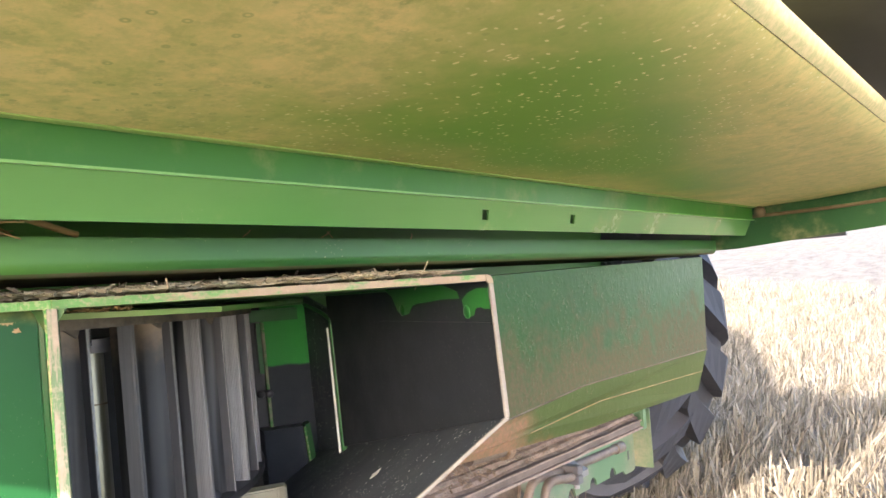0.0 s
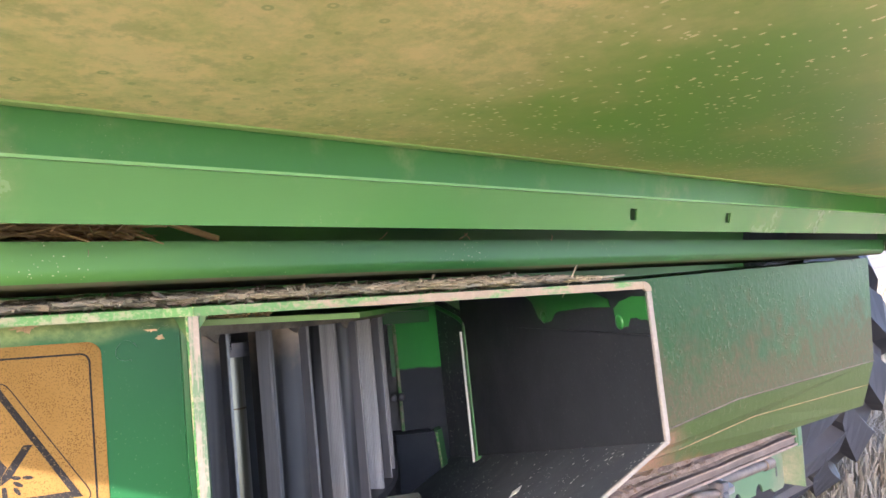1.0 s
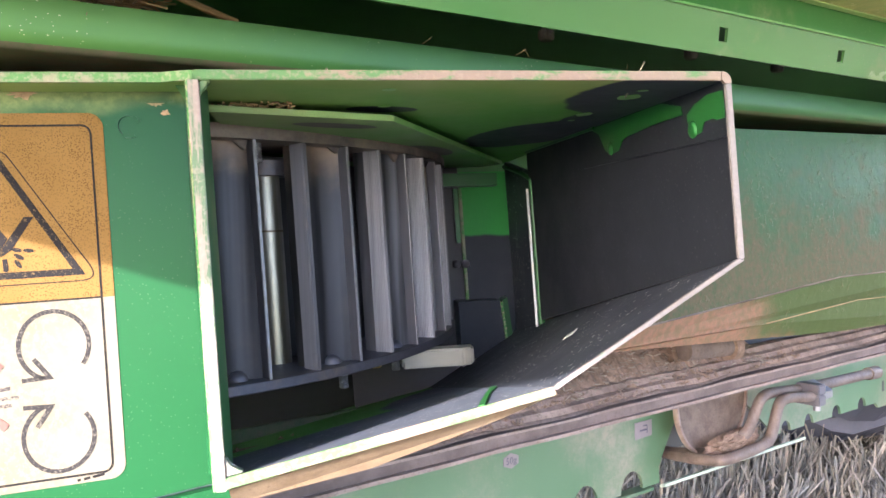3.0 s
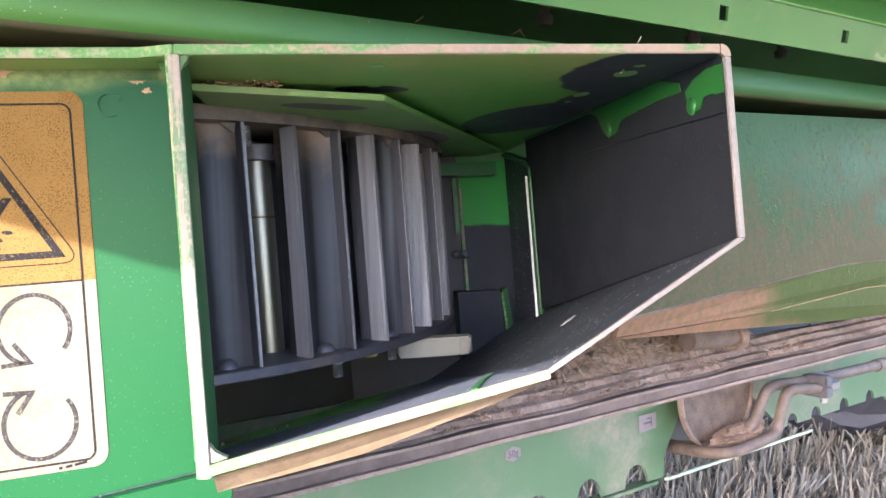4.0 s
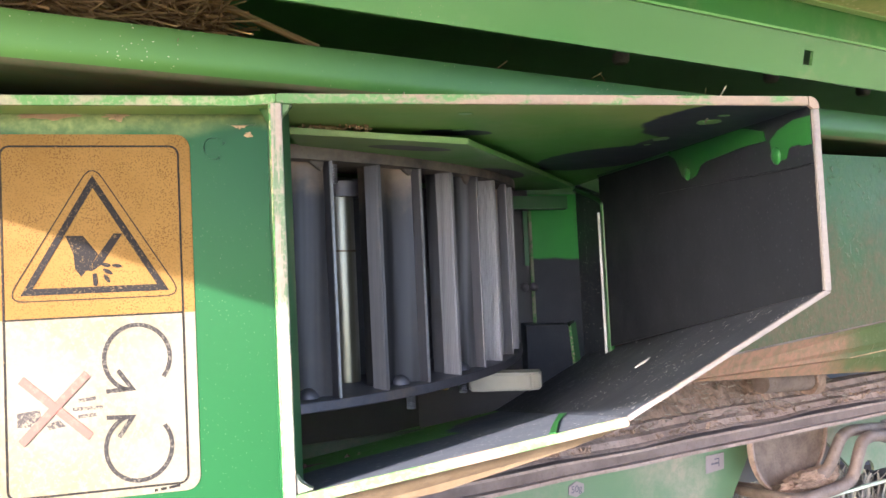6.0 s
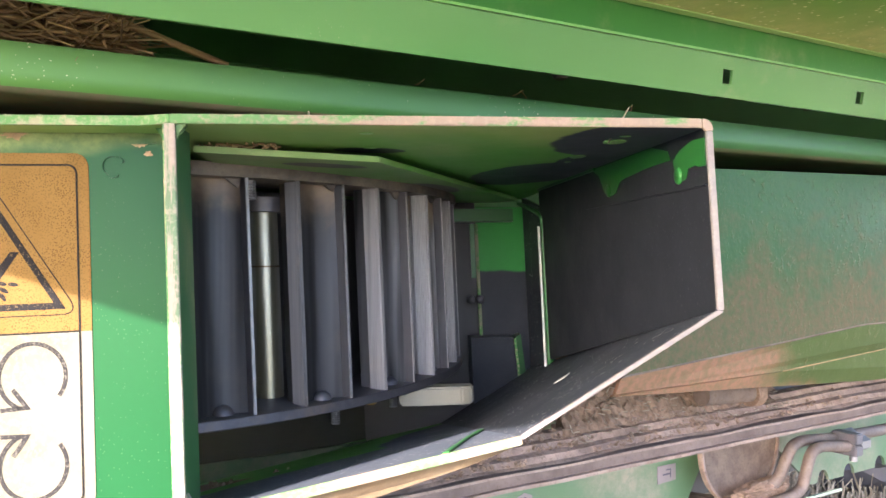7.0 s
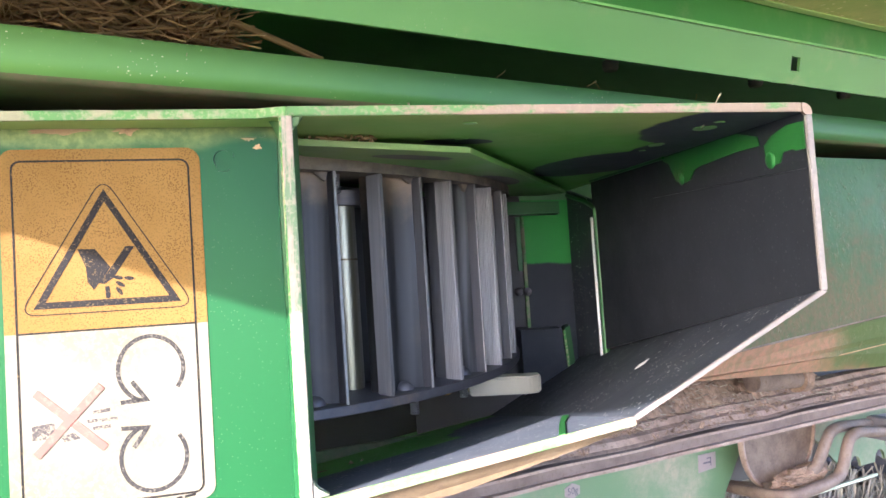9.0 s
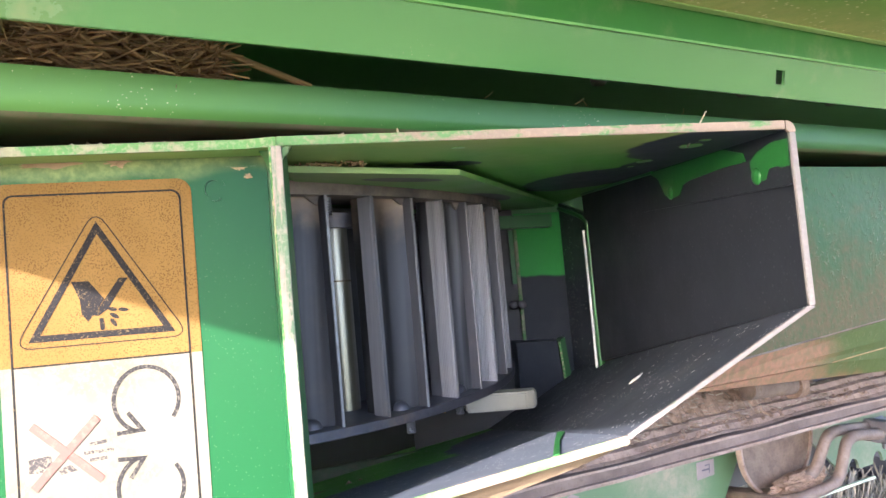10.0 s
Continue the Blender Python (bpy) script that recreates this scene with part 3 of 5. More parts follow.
def build_rail():
    t = thing("cross_rail", "long folded green steel rail with chaff on it", "machine rail")
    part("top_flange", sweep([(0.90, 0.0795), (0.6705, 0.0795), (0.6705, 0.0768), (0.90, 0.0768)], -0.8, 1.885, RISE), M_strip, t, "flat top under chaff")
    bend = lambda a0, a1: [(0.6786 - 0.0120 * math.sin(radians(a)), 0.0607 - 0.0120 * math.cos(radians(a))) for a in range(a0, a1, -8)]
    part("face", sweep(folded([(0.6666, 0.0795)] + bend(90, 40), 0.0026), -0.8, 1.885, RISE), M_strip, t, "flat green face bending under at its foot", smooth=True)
    part("lower_lip", sweep(folded(bend(42, -1) + [(0.6980, 0.0487), (0.86, 0.0485)], 0.0026), -0.8, 1.885, RISE), M_under, t, "browner green underside", smooth=True)
    w = thing("inner_wall", "dark green sheet wall deep inside the machine", "machine wall")
    part("sheet", box(-1.2, 2.6, 1.25, 1.26, -0.30, 0.9), M_inner, w)
    part("cover", box(-1.2, 2.6, 0.60, 1.25, 0.235, 0.245), M_inner, w)
    for x, z in ((0.864, 0.1705), (1.148, 0.1765), (1.369, 0.178)):
        part("stud", lathe([(0.0, 0.0), (0.008, 0.0), (0.0105, 0.004), (0.0105, 0.012), (0.006, 0.013), (0.006, 0.075), (0.0, 0.075)], 12), M_topring, w, "rusty bolt end", smooth=True).location = (x, 0.85, z - 0.01)
    b = thing("machine_body", "dark green and black body side above the shield", "machine body")
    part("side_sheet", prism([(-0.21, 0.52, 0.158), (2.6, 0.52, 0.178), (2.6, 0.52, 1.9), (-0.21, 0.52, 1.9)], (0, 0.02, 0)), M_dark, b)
    # unseen sheet added to keep the sun off the decal's top
    part("added_shade_sheet", box(-0.55, -0.212, 0.52, 0.54, 0.187, 1.9), M_dark, b)
    # added dark sheet that closes the far end of the shaded inner gap
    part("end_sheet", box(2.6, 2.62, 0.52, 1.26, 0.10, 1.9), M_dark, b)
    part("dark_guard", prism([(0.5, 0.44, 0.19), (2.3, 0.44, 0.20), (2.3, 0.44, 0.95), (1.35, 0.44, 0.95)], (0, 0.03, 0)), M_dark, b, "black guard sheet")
    # unseen slab added to cast shade on the field
    part("added_shade_slab", prism([(0.75, -0.2, 0.33), (2.25, -0.2, 0.33), (2.25, 0.50, 0.33), (0.75, 0.50, 0.33)], (0, 0, 0.16), 0.01), M_dark, b)
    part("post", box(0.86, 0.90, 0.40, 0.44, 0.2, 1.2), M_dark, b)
    return t


build_rail()


def build_cover():
    t = thing("rear_cover", "grimy green sheet metal cover with a dusty sloping foot", "machine panel")
    fold = [(0.785, 0.668, -0.1775), (1.20, 0.667, -0.1485), (1.77, 0.668, -0.1500)]
    crease = [(0.785, 0.676, -0.1955), (1.05, 0.678, -0.1955), (1.27, 0.678, -0.1845), (1.762, 0.679, -0.1965)]
    foot = [(0.785, 0.682, -0.1985), (1.25, 0.690, -0.2265), (1.755, 0.690, -0.2380)]
    drop = lambda pts, d: [(x, y, z - d) for x, y, z in pts]
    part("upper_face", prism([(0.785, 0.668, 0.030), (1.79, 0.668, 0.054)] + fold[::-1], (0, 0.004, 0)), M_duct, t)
    part("lower_face", prism(drop(fold, 0.0005) + crease[::-1], (0, 0.004, 0)), M_duct_low, t, "olive band")
    part("hem", prism(drop(crease, 0.0006) + foot[::-1], (0, 0.004, 0)), M_duct_low, t, "dusty hem with tan earth")
    part("fold_line", tube([(x, y - 0.0003, z) for x, y, z in fold], 0.0012, 6, smoothed=False), M_tank, t, "gritty fold")
    part("crease_line", tube([(x, y - 0.0003, z) for x, y, z in crease[1:]], 0.0008, 6, smoothed=False), M_chip, t, "tan dust along the crease")
    part("end_face", prism([(1.79, 0.669, 0.053), (1.79, 0.95, 0.053), (1.755, 0.95, -0.238), (1.755, 0.690, -0.237), (1.77, 0.669, -0.150)], (0.003, 0, 0)), M_duct, t)
    part("top_face", prism([(0.788, 0.672, 0.025), (1.79, 0.672, 0.049), (1.79, 0.95, 0.049), (0.92, 0.95, 0.028)], (0, 0, 0.004)), M_duct, t)


build_cover()


def build_straw():
    rng = random.Random(7)
    def pile(g):
        x = 0.34 - 0.50 * g.random() ** 1.6
        y = g.uniform(0.672, 0.80)
        top = 0.014 + 0.10 * max(0.0, 1 - (x + 0.05) / 0.56) * (0.5 + 2.0 * (y - 0.672) / 0.128) * 0.5
        return (x, y, 0.0835 + g.random() * top)
    o = sticks("straw_heap", M_straw, None, 3400, pile, (0.012, 0.070), (0.0005, 0.0018), rng=rng, lift=0.5)
    o.matrix_world = MT
    tagged(o, "tangled brown straw lying on the green rail", "straw", kind="stuff")
    o = sticks("loose_stalks", M_stalk, None, 45, lambda q: (lambda p: (p[0], p[1], p[2] + 0.006))(pile(q)), (0.05, 0.12), (0.0011, 0.0024), rng=random.Random(31), lift=0.35)
    o.matrix_world = MT
    tagged(o, "longer pale straw stalks lying across the heap", "straw", kind="stuff")
    g = thing("straw_stalk", "thick tan straw stalk leaning on the heap", "straw")
    part("stalk", tube([(0.05, 0.690, 0.190), (0.20, 0.685, 0.148), (0.32, 0.682, 0.111), (0.41, 0.681, 0.0835)], 0.0026, 8), M_stalk, g, smooth=True)
    g = thing("straw_stalk", "thick tan straw stalk leaning on the heap", "straw")
    part("stalk", tube([(0.02, 0.70, 0.158), (0.18, 0.69, 0.122), (0.345, 0.684, 0.0835)], 0.0020, 8), M_stalk, g, smooth=True)
    for x, y, lean in ((0.655, 0.664, 0.02), (0.672, 0.666, -0.012), (0.80, 0.667, 0.004), (0.56, 0.669, 0.015)):
        g = thing("straw_wisp", "thin dry straw wisp caught on the rail edge", "straw", MT, "wisps on the rail")
        part("wisp", tube([(x, y, 0.083), (x + lean * 0.3, y - 0.001, 0.086), (x + lean * 0.6, y, 0.0895)], 0.0004, 5), M_straw, g)
    # chaff on the roof of the housing
    def ledge(g):
        u, v = g.uniform(-0.5, 0.34), 0.045 + 0.24 * g.random() ** 1.1
        return (u, v, ROOF + 0.0095 + g.random() * (0.002 + 0.045 * (v - 0.03)))
    o = sticks("chaff_layer", M_chaff, None, 5200, ledge, (0.008, 0.032), (0.001, 0.0026), rng=random.Random(9), lift=0.14)
    o.matrix_world = MU
    tagged(o, "grey chaff and short straw on the housing roof", "chaff", kind="stuff")
    def slot(g):
        return (g.uniform(0.0, 0.055), g.uniform(0.068, 0.085), 0.0218 + g.random() * 0.002)
    o = sticks("grain_litter", M_straw, None, 50, slot, (0.003, 0.006), (0.0014, 0.0024), rng=random.Random(2), lift=0.3)
    o.matrix_world = MU
    tagged(o, "spilt grain and husks lodged above the hood", "grain", kind="stuff")


# ---- the mill's housing ----
ROOF, FOOT = 0.0250, -0.2185


def floor_left(u, v):
    return -0.2115 + 0.2 * u - 0.2085 * v


def floor_right(u, v):
    return -0.1701 + 0.571 * (u - 0.2071) - 0.2085 * v


make_part = part


def build_housing():
    t = thing("mill_housing", "green steel mill housing with a black-coated discharge chute", "machine housing", MU)
    W = 0.3402
    U_in = lambda v: W - 0.022 * v

    def part(*a, **k):
        return make_part(*a, lean=HOUSING_LEAN, **k)

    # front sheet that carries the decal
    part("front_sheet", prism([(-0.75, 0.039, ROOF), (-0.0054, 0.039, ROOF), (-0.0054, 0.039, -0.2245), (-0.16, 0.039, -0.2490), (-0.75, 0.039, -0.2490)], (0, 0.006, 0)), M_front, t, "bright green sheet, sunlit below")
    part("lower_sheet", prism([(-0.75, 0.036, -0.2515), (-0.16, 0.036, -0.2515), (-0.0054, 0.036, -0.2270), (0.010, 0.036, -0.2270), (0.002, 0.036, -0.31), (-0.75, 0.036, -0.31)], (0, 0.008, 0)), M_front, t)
    g = random.Random(4)
    for u0, z0_, w, h in ((-0.150, 0.0240, 0.056, 0.009), (-0.108, 0.0240, 0.024, 0.010), (-0.205, 0.0245, 0.030, 0.006), (-0.030, 0.0180, 0.016, 0.007), (-0.024, 0.0115, 0.008, 0.006)):
        pts = []
        for q in range(30):
            r = 0.62 + 0.38 * noise.noise((u0 * 90 + 3.1 * math.cos(q * 0.20944), z0_ * 400 + 3.1 * math.sin(q * 0.20944), w * 50)) + g.uniform(-0.10, 0.10)
            pts.append((u0 + w * 0.5 * r * math.cos(q * 0.20944), 0.0386, min(ROOF - 0.0002, z0_ + h * 0.5 * r * math.sin(q * 0.20944))))
        part("earth_smear", prism(pts, (0, 0.0006, 0)), M_chip, t, "smear of dry tan earth")
    ring = lathe([(0.0062, 0.0), (0.0078, 0.0), (0.0078, 0.0012), (0.0062, 0.0012)], 28, (20, 300))
    ring.transform(pose(-0.0465, 0.0390, 0.0032, 90, 0, 0))
    part("stamp_ring", ring, M_front, t)
    part("weld_rib", box(-0.038, -0.018, 0.0370, 0.0385, 0.0175, 0.0200, 0.0006), M_front, t)
    # top plate with its worn front edge
    part("top_plate", prism([(-0.75, 0.012, ROOF), (-0.02, 0.012, ROOF), (0, 0.003, ROOF), (0.3432, 0.003, ROOF), (0.3432, 0.62, ROOF), (-0.75, 1.05, ROOF)], (0, 0, 0.006)), M_roof, t, "green plate with patches of black coating")
    part("front_edge", prism([(0.0002, 0.0, ROOF), (0.3380, 0.0, ROOF), (0.3380, 0.003, ROOF), (0.0002, 0.003, ROOF)], (0, 0, 0.006), 0.0006), M_edge, t, "bare worn plate edge")
    part("front_edge", prism([(0.3382, 0.0, ROOF), (W, 0.0, ROOF - 0.002), (W + 0.0046, 0.0, ROOF - 0.002)] + [(0.3382 + 0.0066 * math.cos(radians(a)), 0.0, ROOF - 0.0006 + 0.0066 * math.sin(radians(a))) for a in range(0, 91, 15)], (0, 0.003, 0)), M_edge, t, "bare rounded corner")
    part("front_edge", prism([(-0.75, 0.009, ROOF), (-0.02, 0.009, ROOF), (0.0, 0.0, ROOF), (0.0, 0.003, ROOF), (-0.02, 0.012, ROOF), (-0.75, 0.012, ROOF)], (0, 0, 0.006), 0.0006), M_bead, t, "chipped green plate edge")
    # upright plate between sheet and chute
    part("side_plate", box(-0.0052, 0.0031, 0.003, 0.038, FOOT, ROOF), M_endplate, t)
    part("front_edge", box(-0.0036, 0.0031, 0.0, 0.003, FOOT, ROOF, 0.0005), M_core, t, "bare worn plate edge")
    part("front_corner", prism([(-0.0052, 0.0032, FOOT), (-0.0036, 0.0004, FOOT), (-0.0036, 0.0032, FOOT)], (0, 0, ROOF - FOOT)), M_corner, t, "green painted plate corner")
    part("weld_bead", tube([(-0.0066, 0.038, ROOF), (-0.0071, 0.037, -0.05), (-0.0066, 0.038, -0.13), (-0.0076, 0.037, FOOT)], 0.0045, 8), M_front, t)
    part("corner_weld", prism([(-0.0054, 0.0165, ROOF), (-0.0140, 0.0175, ROOF), (-0.0098, 0.027, ROOF - 0.0035), (-0.0072, 0.033, ROOF - 0.009), (-0.0054, 0.036, ROOF - 0.020)], (0, 0.0035, 0), 0.0008), M_weld, t, "pale green weld filling the corner", smooth=True)
    part("corner_weld", prism([(0.0032, 0.002, ROOF), (0.0100, 0.002, ROOF), (0.0066, 0.002, ROOF - 0.0026), (0.0046, 0.002, ROOF - 0.0052), (0.0032, 0.002, ROOF - 0.010)], (0, 0.006, 0), 0.0008), M_weld, t, "pale green weld filling the corner", smooth=True)
    part("corner_weld", prism([(0.0032, 0.0015, -0.2105), (0.0032, 0.0015, -0.1985), (0.0060, 0.0015, -0.2045), (0.0135, 0.0015, -0.2080)], (0, 0.006, 0), 0.0006), M_core, t, "worn weld in the foot of the mouth")
    # right wall of the chute
    zr = lambda v: floor_right(W, v)
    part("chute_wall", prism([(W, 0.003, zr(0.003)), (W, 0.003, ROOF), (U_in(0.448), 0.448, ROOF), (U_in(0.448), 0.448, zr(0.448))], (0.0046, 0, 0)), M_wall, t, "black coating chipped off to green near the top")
    part("front_edge", prism([(W, 0.0, zr(0)), (W, 0.0, ROOF - 0.0022), (W + 0.0046, 0.0, ROOF - 0.0022), (W + 0.0046, 0.0, zr(0))], (0, 0.003, 0), 0.0006), M_edge2, t, "bare worn plate edge")
    part("wall_step", prism([(W - 0.0020, 0.003, -0.0128), (U_in(0.26) - 0.0012, 0.26, -0.0128), (U_in(0.26) + 0.001, 0.26, -0.0128), (W + 0.001, 0.003, -0.0128)], (0, 0, 0.0012)), M_wall, t)
    part("wall_fold", tube([(0.3320, 0.4400, -0.012), (0.3320, 0.4400, -0.205)], 0.0042, 10), M_patch, t)
    part("wall_fold", tube([(0.3315, 0.4400, -0.012), (0.3290, 0.468, -0.002), (0.3200, 0.525, 0.012)], 0.0030, 8), M_patch, t, "bare green fold")
    part("gap_edge", box(0.3258, 0.3285, 0.4450, 0.4480, -0.207, -0.022), M_slot, t, "bare bright plate edge")
    part("rear_wall", prism([(W, 0.470, floor_right(W, 0.47)), (W, 0.470, 0.0), (W, 0.600, ROOF), (W, 0.600, floor_right(W, 0.6))], (0.006, 0, 0)), M_floor, t)
    # bare green patches where the coat has run off towards the corner
    for pts in (((0.236, 0.0238), (0.09, 0.0245), (0.060, 0.0175), (0.0575, 0.0106), (0.0962, 0.0104), (0.1306, 0.0082), (0.152, 0.0070), (0.1637, 0.0050), (0.1734, -0.0032), (0.184, -0.0048), (0.193, -0.0046), (0.203, -0.001), (0.2095, 0.008), (0.216, 0.0165)),
                ((0.0032, 0.0190), (0.0224, 0.0195), (0.0412, 0.0154), (0.0521, 0.0096), (0.0515, 0.003), (0.0491, -0.001), (0.0408, -0.0064), (0.0330, -0.0055), (0.0287, 0.0013), (0.0181, 0.0022), (0.0130, 0.0004), (0.0032, 0.0006))):
        part("paint_patch", prism([(U_in(v) - 0.0005, v, z) for v, z in pts], (0.0004, 0, 0)), M_patch, t, "bare green patch in the black coating")
    part("corner_seam", tube([(U_in(0.225) - 0.001, 0.225, ROOF - 0.0012), (U_in(0.446) - 0.001, 0.446, ROOF - 0.0012)], 0.0018, 6), M_patch, t, "green seam in the corner")
    for u0, v0, w, h in ((0.1194, 0.0323, 0.010, 0.0045), (0.1217, 0.0996, 0.010, 0.004), (0.2997, 0.0626, 0.018, 0.010), (0.2947, 0.144, 0.013, 0.010), (0.2988, 0.037, 0.008, 0.003), (0.2956, 0.1789, 0.006, 0.004)):
        pts = [(u0 + w * 0.5 * (1 + 0.12 * math.sin(q * 2.1 + w * 900)) * math.cos(q * 0.4488), v0 + h * (1 + 0.12 * math.cos(q * 1.7)) * math.sin(q * 0.4488), ROOF - 0.0004) for q in range(14)]
        part("drop_mark", prism(pts, (0, 0, 0.0003)), M_lip, t, "pale green drop mark")
    for v, z in ((0.1915, 0.0005), (0.0455, -0.002)):
        bm = bmesh.new()
        bmesh.ops.create_uvsphere(bm, u_segments=14, v_segments=8, radius=0.0065, matrix=pose(U_in(v), v, z) @ Matrix.Diagonal((0.4, 1, 1, 1)))
        part("rivet", bm, M_patch, t, smooth=True)
    # floor: two plates meeting at a seam
    fl = lambda u, v: (u, v, floor_left(u, v))
    fr = lambda u, v: (u, v, floor_right(u, v))
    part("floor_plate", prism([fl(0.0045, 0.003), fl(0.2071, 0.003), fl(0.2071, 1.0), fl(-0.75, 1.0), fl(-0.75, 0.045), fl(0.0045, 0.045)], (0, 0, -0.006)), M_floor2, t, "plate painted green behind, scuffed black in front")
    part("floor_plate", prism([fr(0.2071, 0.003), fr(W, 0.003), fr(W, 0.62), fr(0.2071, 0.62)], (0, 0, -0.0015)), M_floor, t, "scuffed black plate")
    part("seam", prism([(u, v, floor_left(u, v) + 0.0004) for u, v in ((0.1580, 0.004), (0.1625, 0.004), (0.1865, 0.10), (0.2075, 0.165), (0.2060, 0.185), (0.1825, 0.10))], (0, 0, 0.0008)), M_patch, t, "bare green strip along the seam")
    part("white_fleck", prism([(0.272, 0.176, floor_right(0.272, 0.176) + 0.0004), (0.280, 0.172, floor_right(0.280, 0.172) + 0.0004), (0.288, 0.182, floor_right(0.288, 0.182) + 0.0004), (0.279, 0.186, floor_right(0.279, 0.186) + 0.0004)], (0, 0, 0.0006)), M_slot, t, "small white fleck")
    # worn lip along the mouth's foot
    part("front_edge", prism([(0.0, 0, -0.2115), (0.2071, 0, -0.1701), (0.2085, 0, -0.1755), (0.0, 0, -0.2180)], (0, 0.003, 0), 0.0006), M_edge, t, "bare worn plate edge")
    part("front_edge", prism([(0.2071, 0, -0.1701), (W, 0, zr(0)), (W + 0.0046, 0, zr(0) - 0.0008), (0.2085, 0, -0.1726)], (0, 0.003, 0), 0.0005), M_edge2, t, "bare worn plate edge")
    part("apron", prism([(0.004, 0.004, -0.2187), (0.2071, 0.004, -0.1764), (0.175, 0.010, -0.190), (0.09, 0.014, -0.216), (0.004, 0.014, -0.231)], (0, 0.004, 0)), M_apron, t, "tan dust caked under the lip")
    # hood over the mill
    part("hood", prism([(-0.002, 0.067, 0.0168), (0.1285, 0.101, 0.0141), (0.318, 0.525, 0.0160), (0.30, 0.60, 0.0185), (-0.002, 0.60, 0.0195)], (0, 0, 0.0047), 0.0008), M_cowl, t, "green cowl, dusty, with dark patches")
    # rear bracket and plates behind the mill
    B = 0.600
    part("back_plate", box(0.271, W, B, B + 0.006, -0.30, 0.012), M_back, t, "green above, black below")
    part("back_rim", box(0.228, 0.320, B - 0.03, B, -0.010, 0.008), M_patch, t)
    part("back_edge", box(0.268, 0.2725, B - 0.006, B - 0.0005, -0.172, -0.012, 0.0006), M_bead, t, "chipped upright edge")
    part("back_flange", box(0.2610, 0.2678, B - 0.002, B + 0.003, -0.090, -0.012), M_patch, t)
    for bu in (0.2570, 0.2700):
        bm = bmesh.new()
        bmesh.ops.create_uvsphere(bm, u_segments=12, v_segments=8, radius=0.0062, matrix=pose(bu, B - 0.011, -0.120))
        part("bolt_head", bm, M_clamp, t, smooth=True)
    # two dark sheets in place of the shade behind the mill
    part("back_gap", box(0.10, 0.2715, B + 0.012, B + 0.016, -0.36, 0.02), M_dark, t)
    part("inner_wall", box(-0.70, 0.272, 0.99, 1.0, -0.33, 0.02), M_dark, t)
    part("bracket", prism([(0.252, 0.570, -0.172), (0.3115, 0.570, -0.172), (0.3165, 0.570, -0.246), (0.252, 0.570, -0.266)], (0, 0.04, 0), 0.001), M_side, t)
    part("bracket_edge", prism([(0.3120, 0.5675, -0.174), (0.3148, 0.5675, -0.174), (0.3205, 0.5675, -0.248), (0.3170, 0.5675, -0.248)], (0, 0.003, 0)), M_corner, t, "chipped green edge")
    part("bracket_side", prism([(0.3150, 0.569, -0.171), (0.3222, 0.569, -0.168), (0.3285, 0.569, -0.246), (0.3207, 0.569, -0.248)], (0, 0.02, 0)), M_endplate, t)


build_housing()
build_straw()


# ---- the mill ----
CU, CV, RR = -0.22, 0.52, 0.451
ZB, ZT = -0.1915, 0.0180


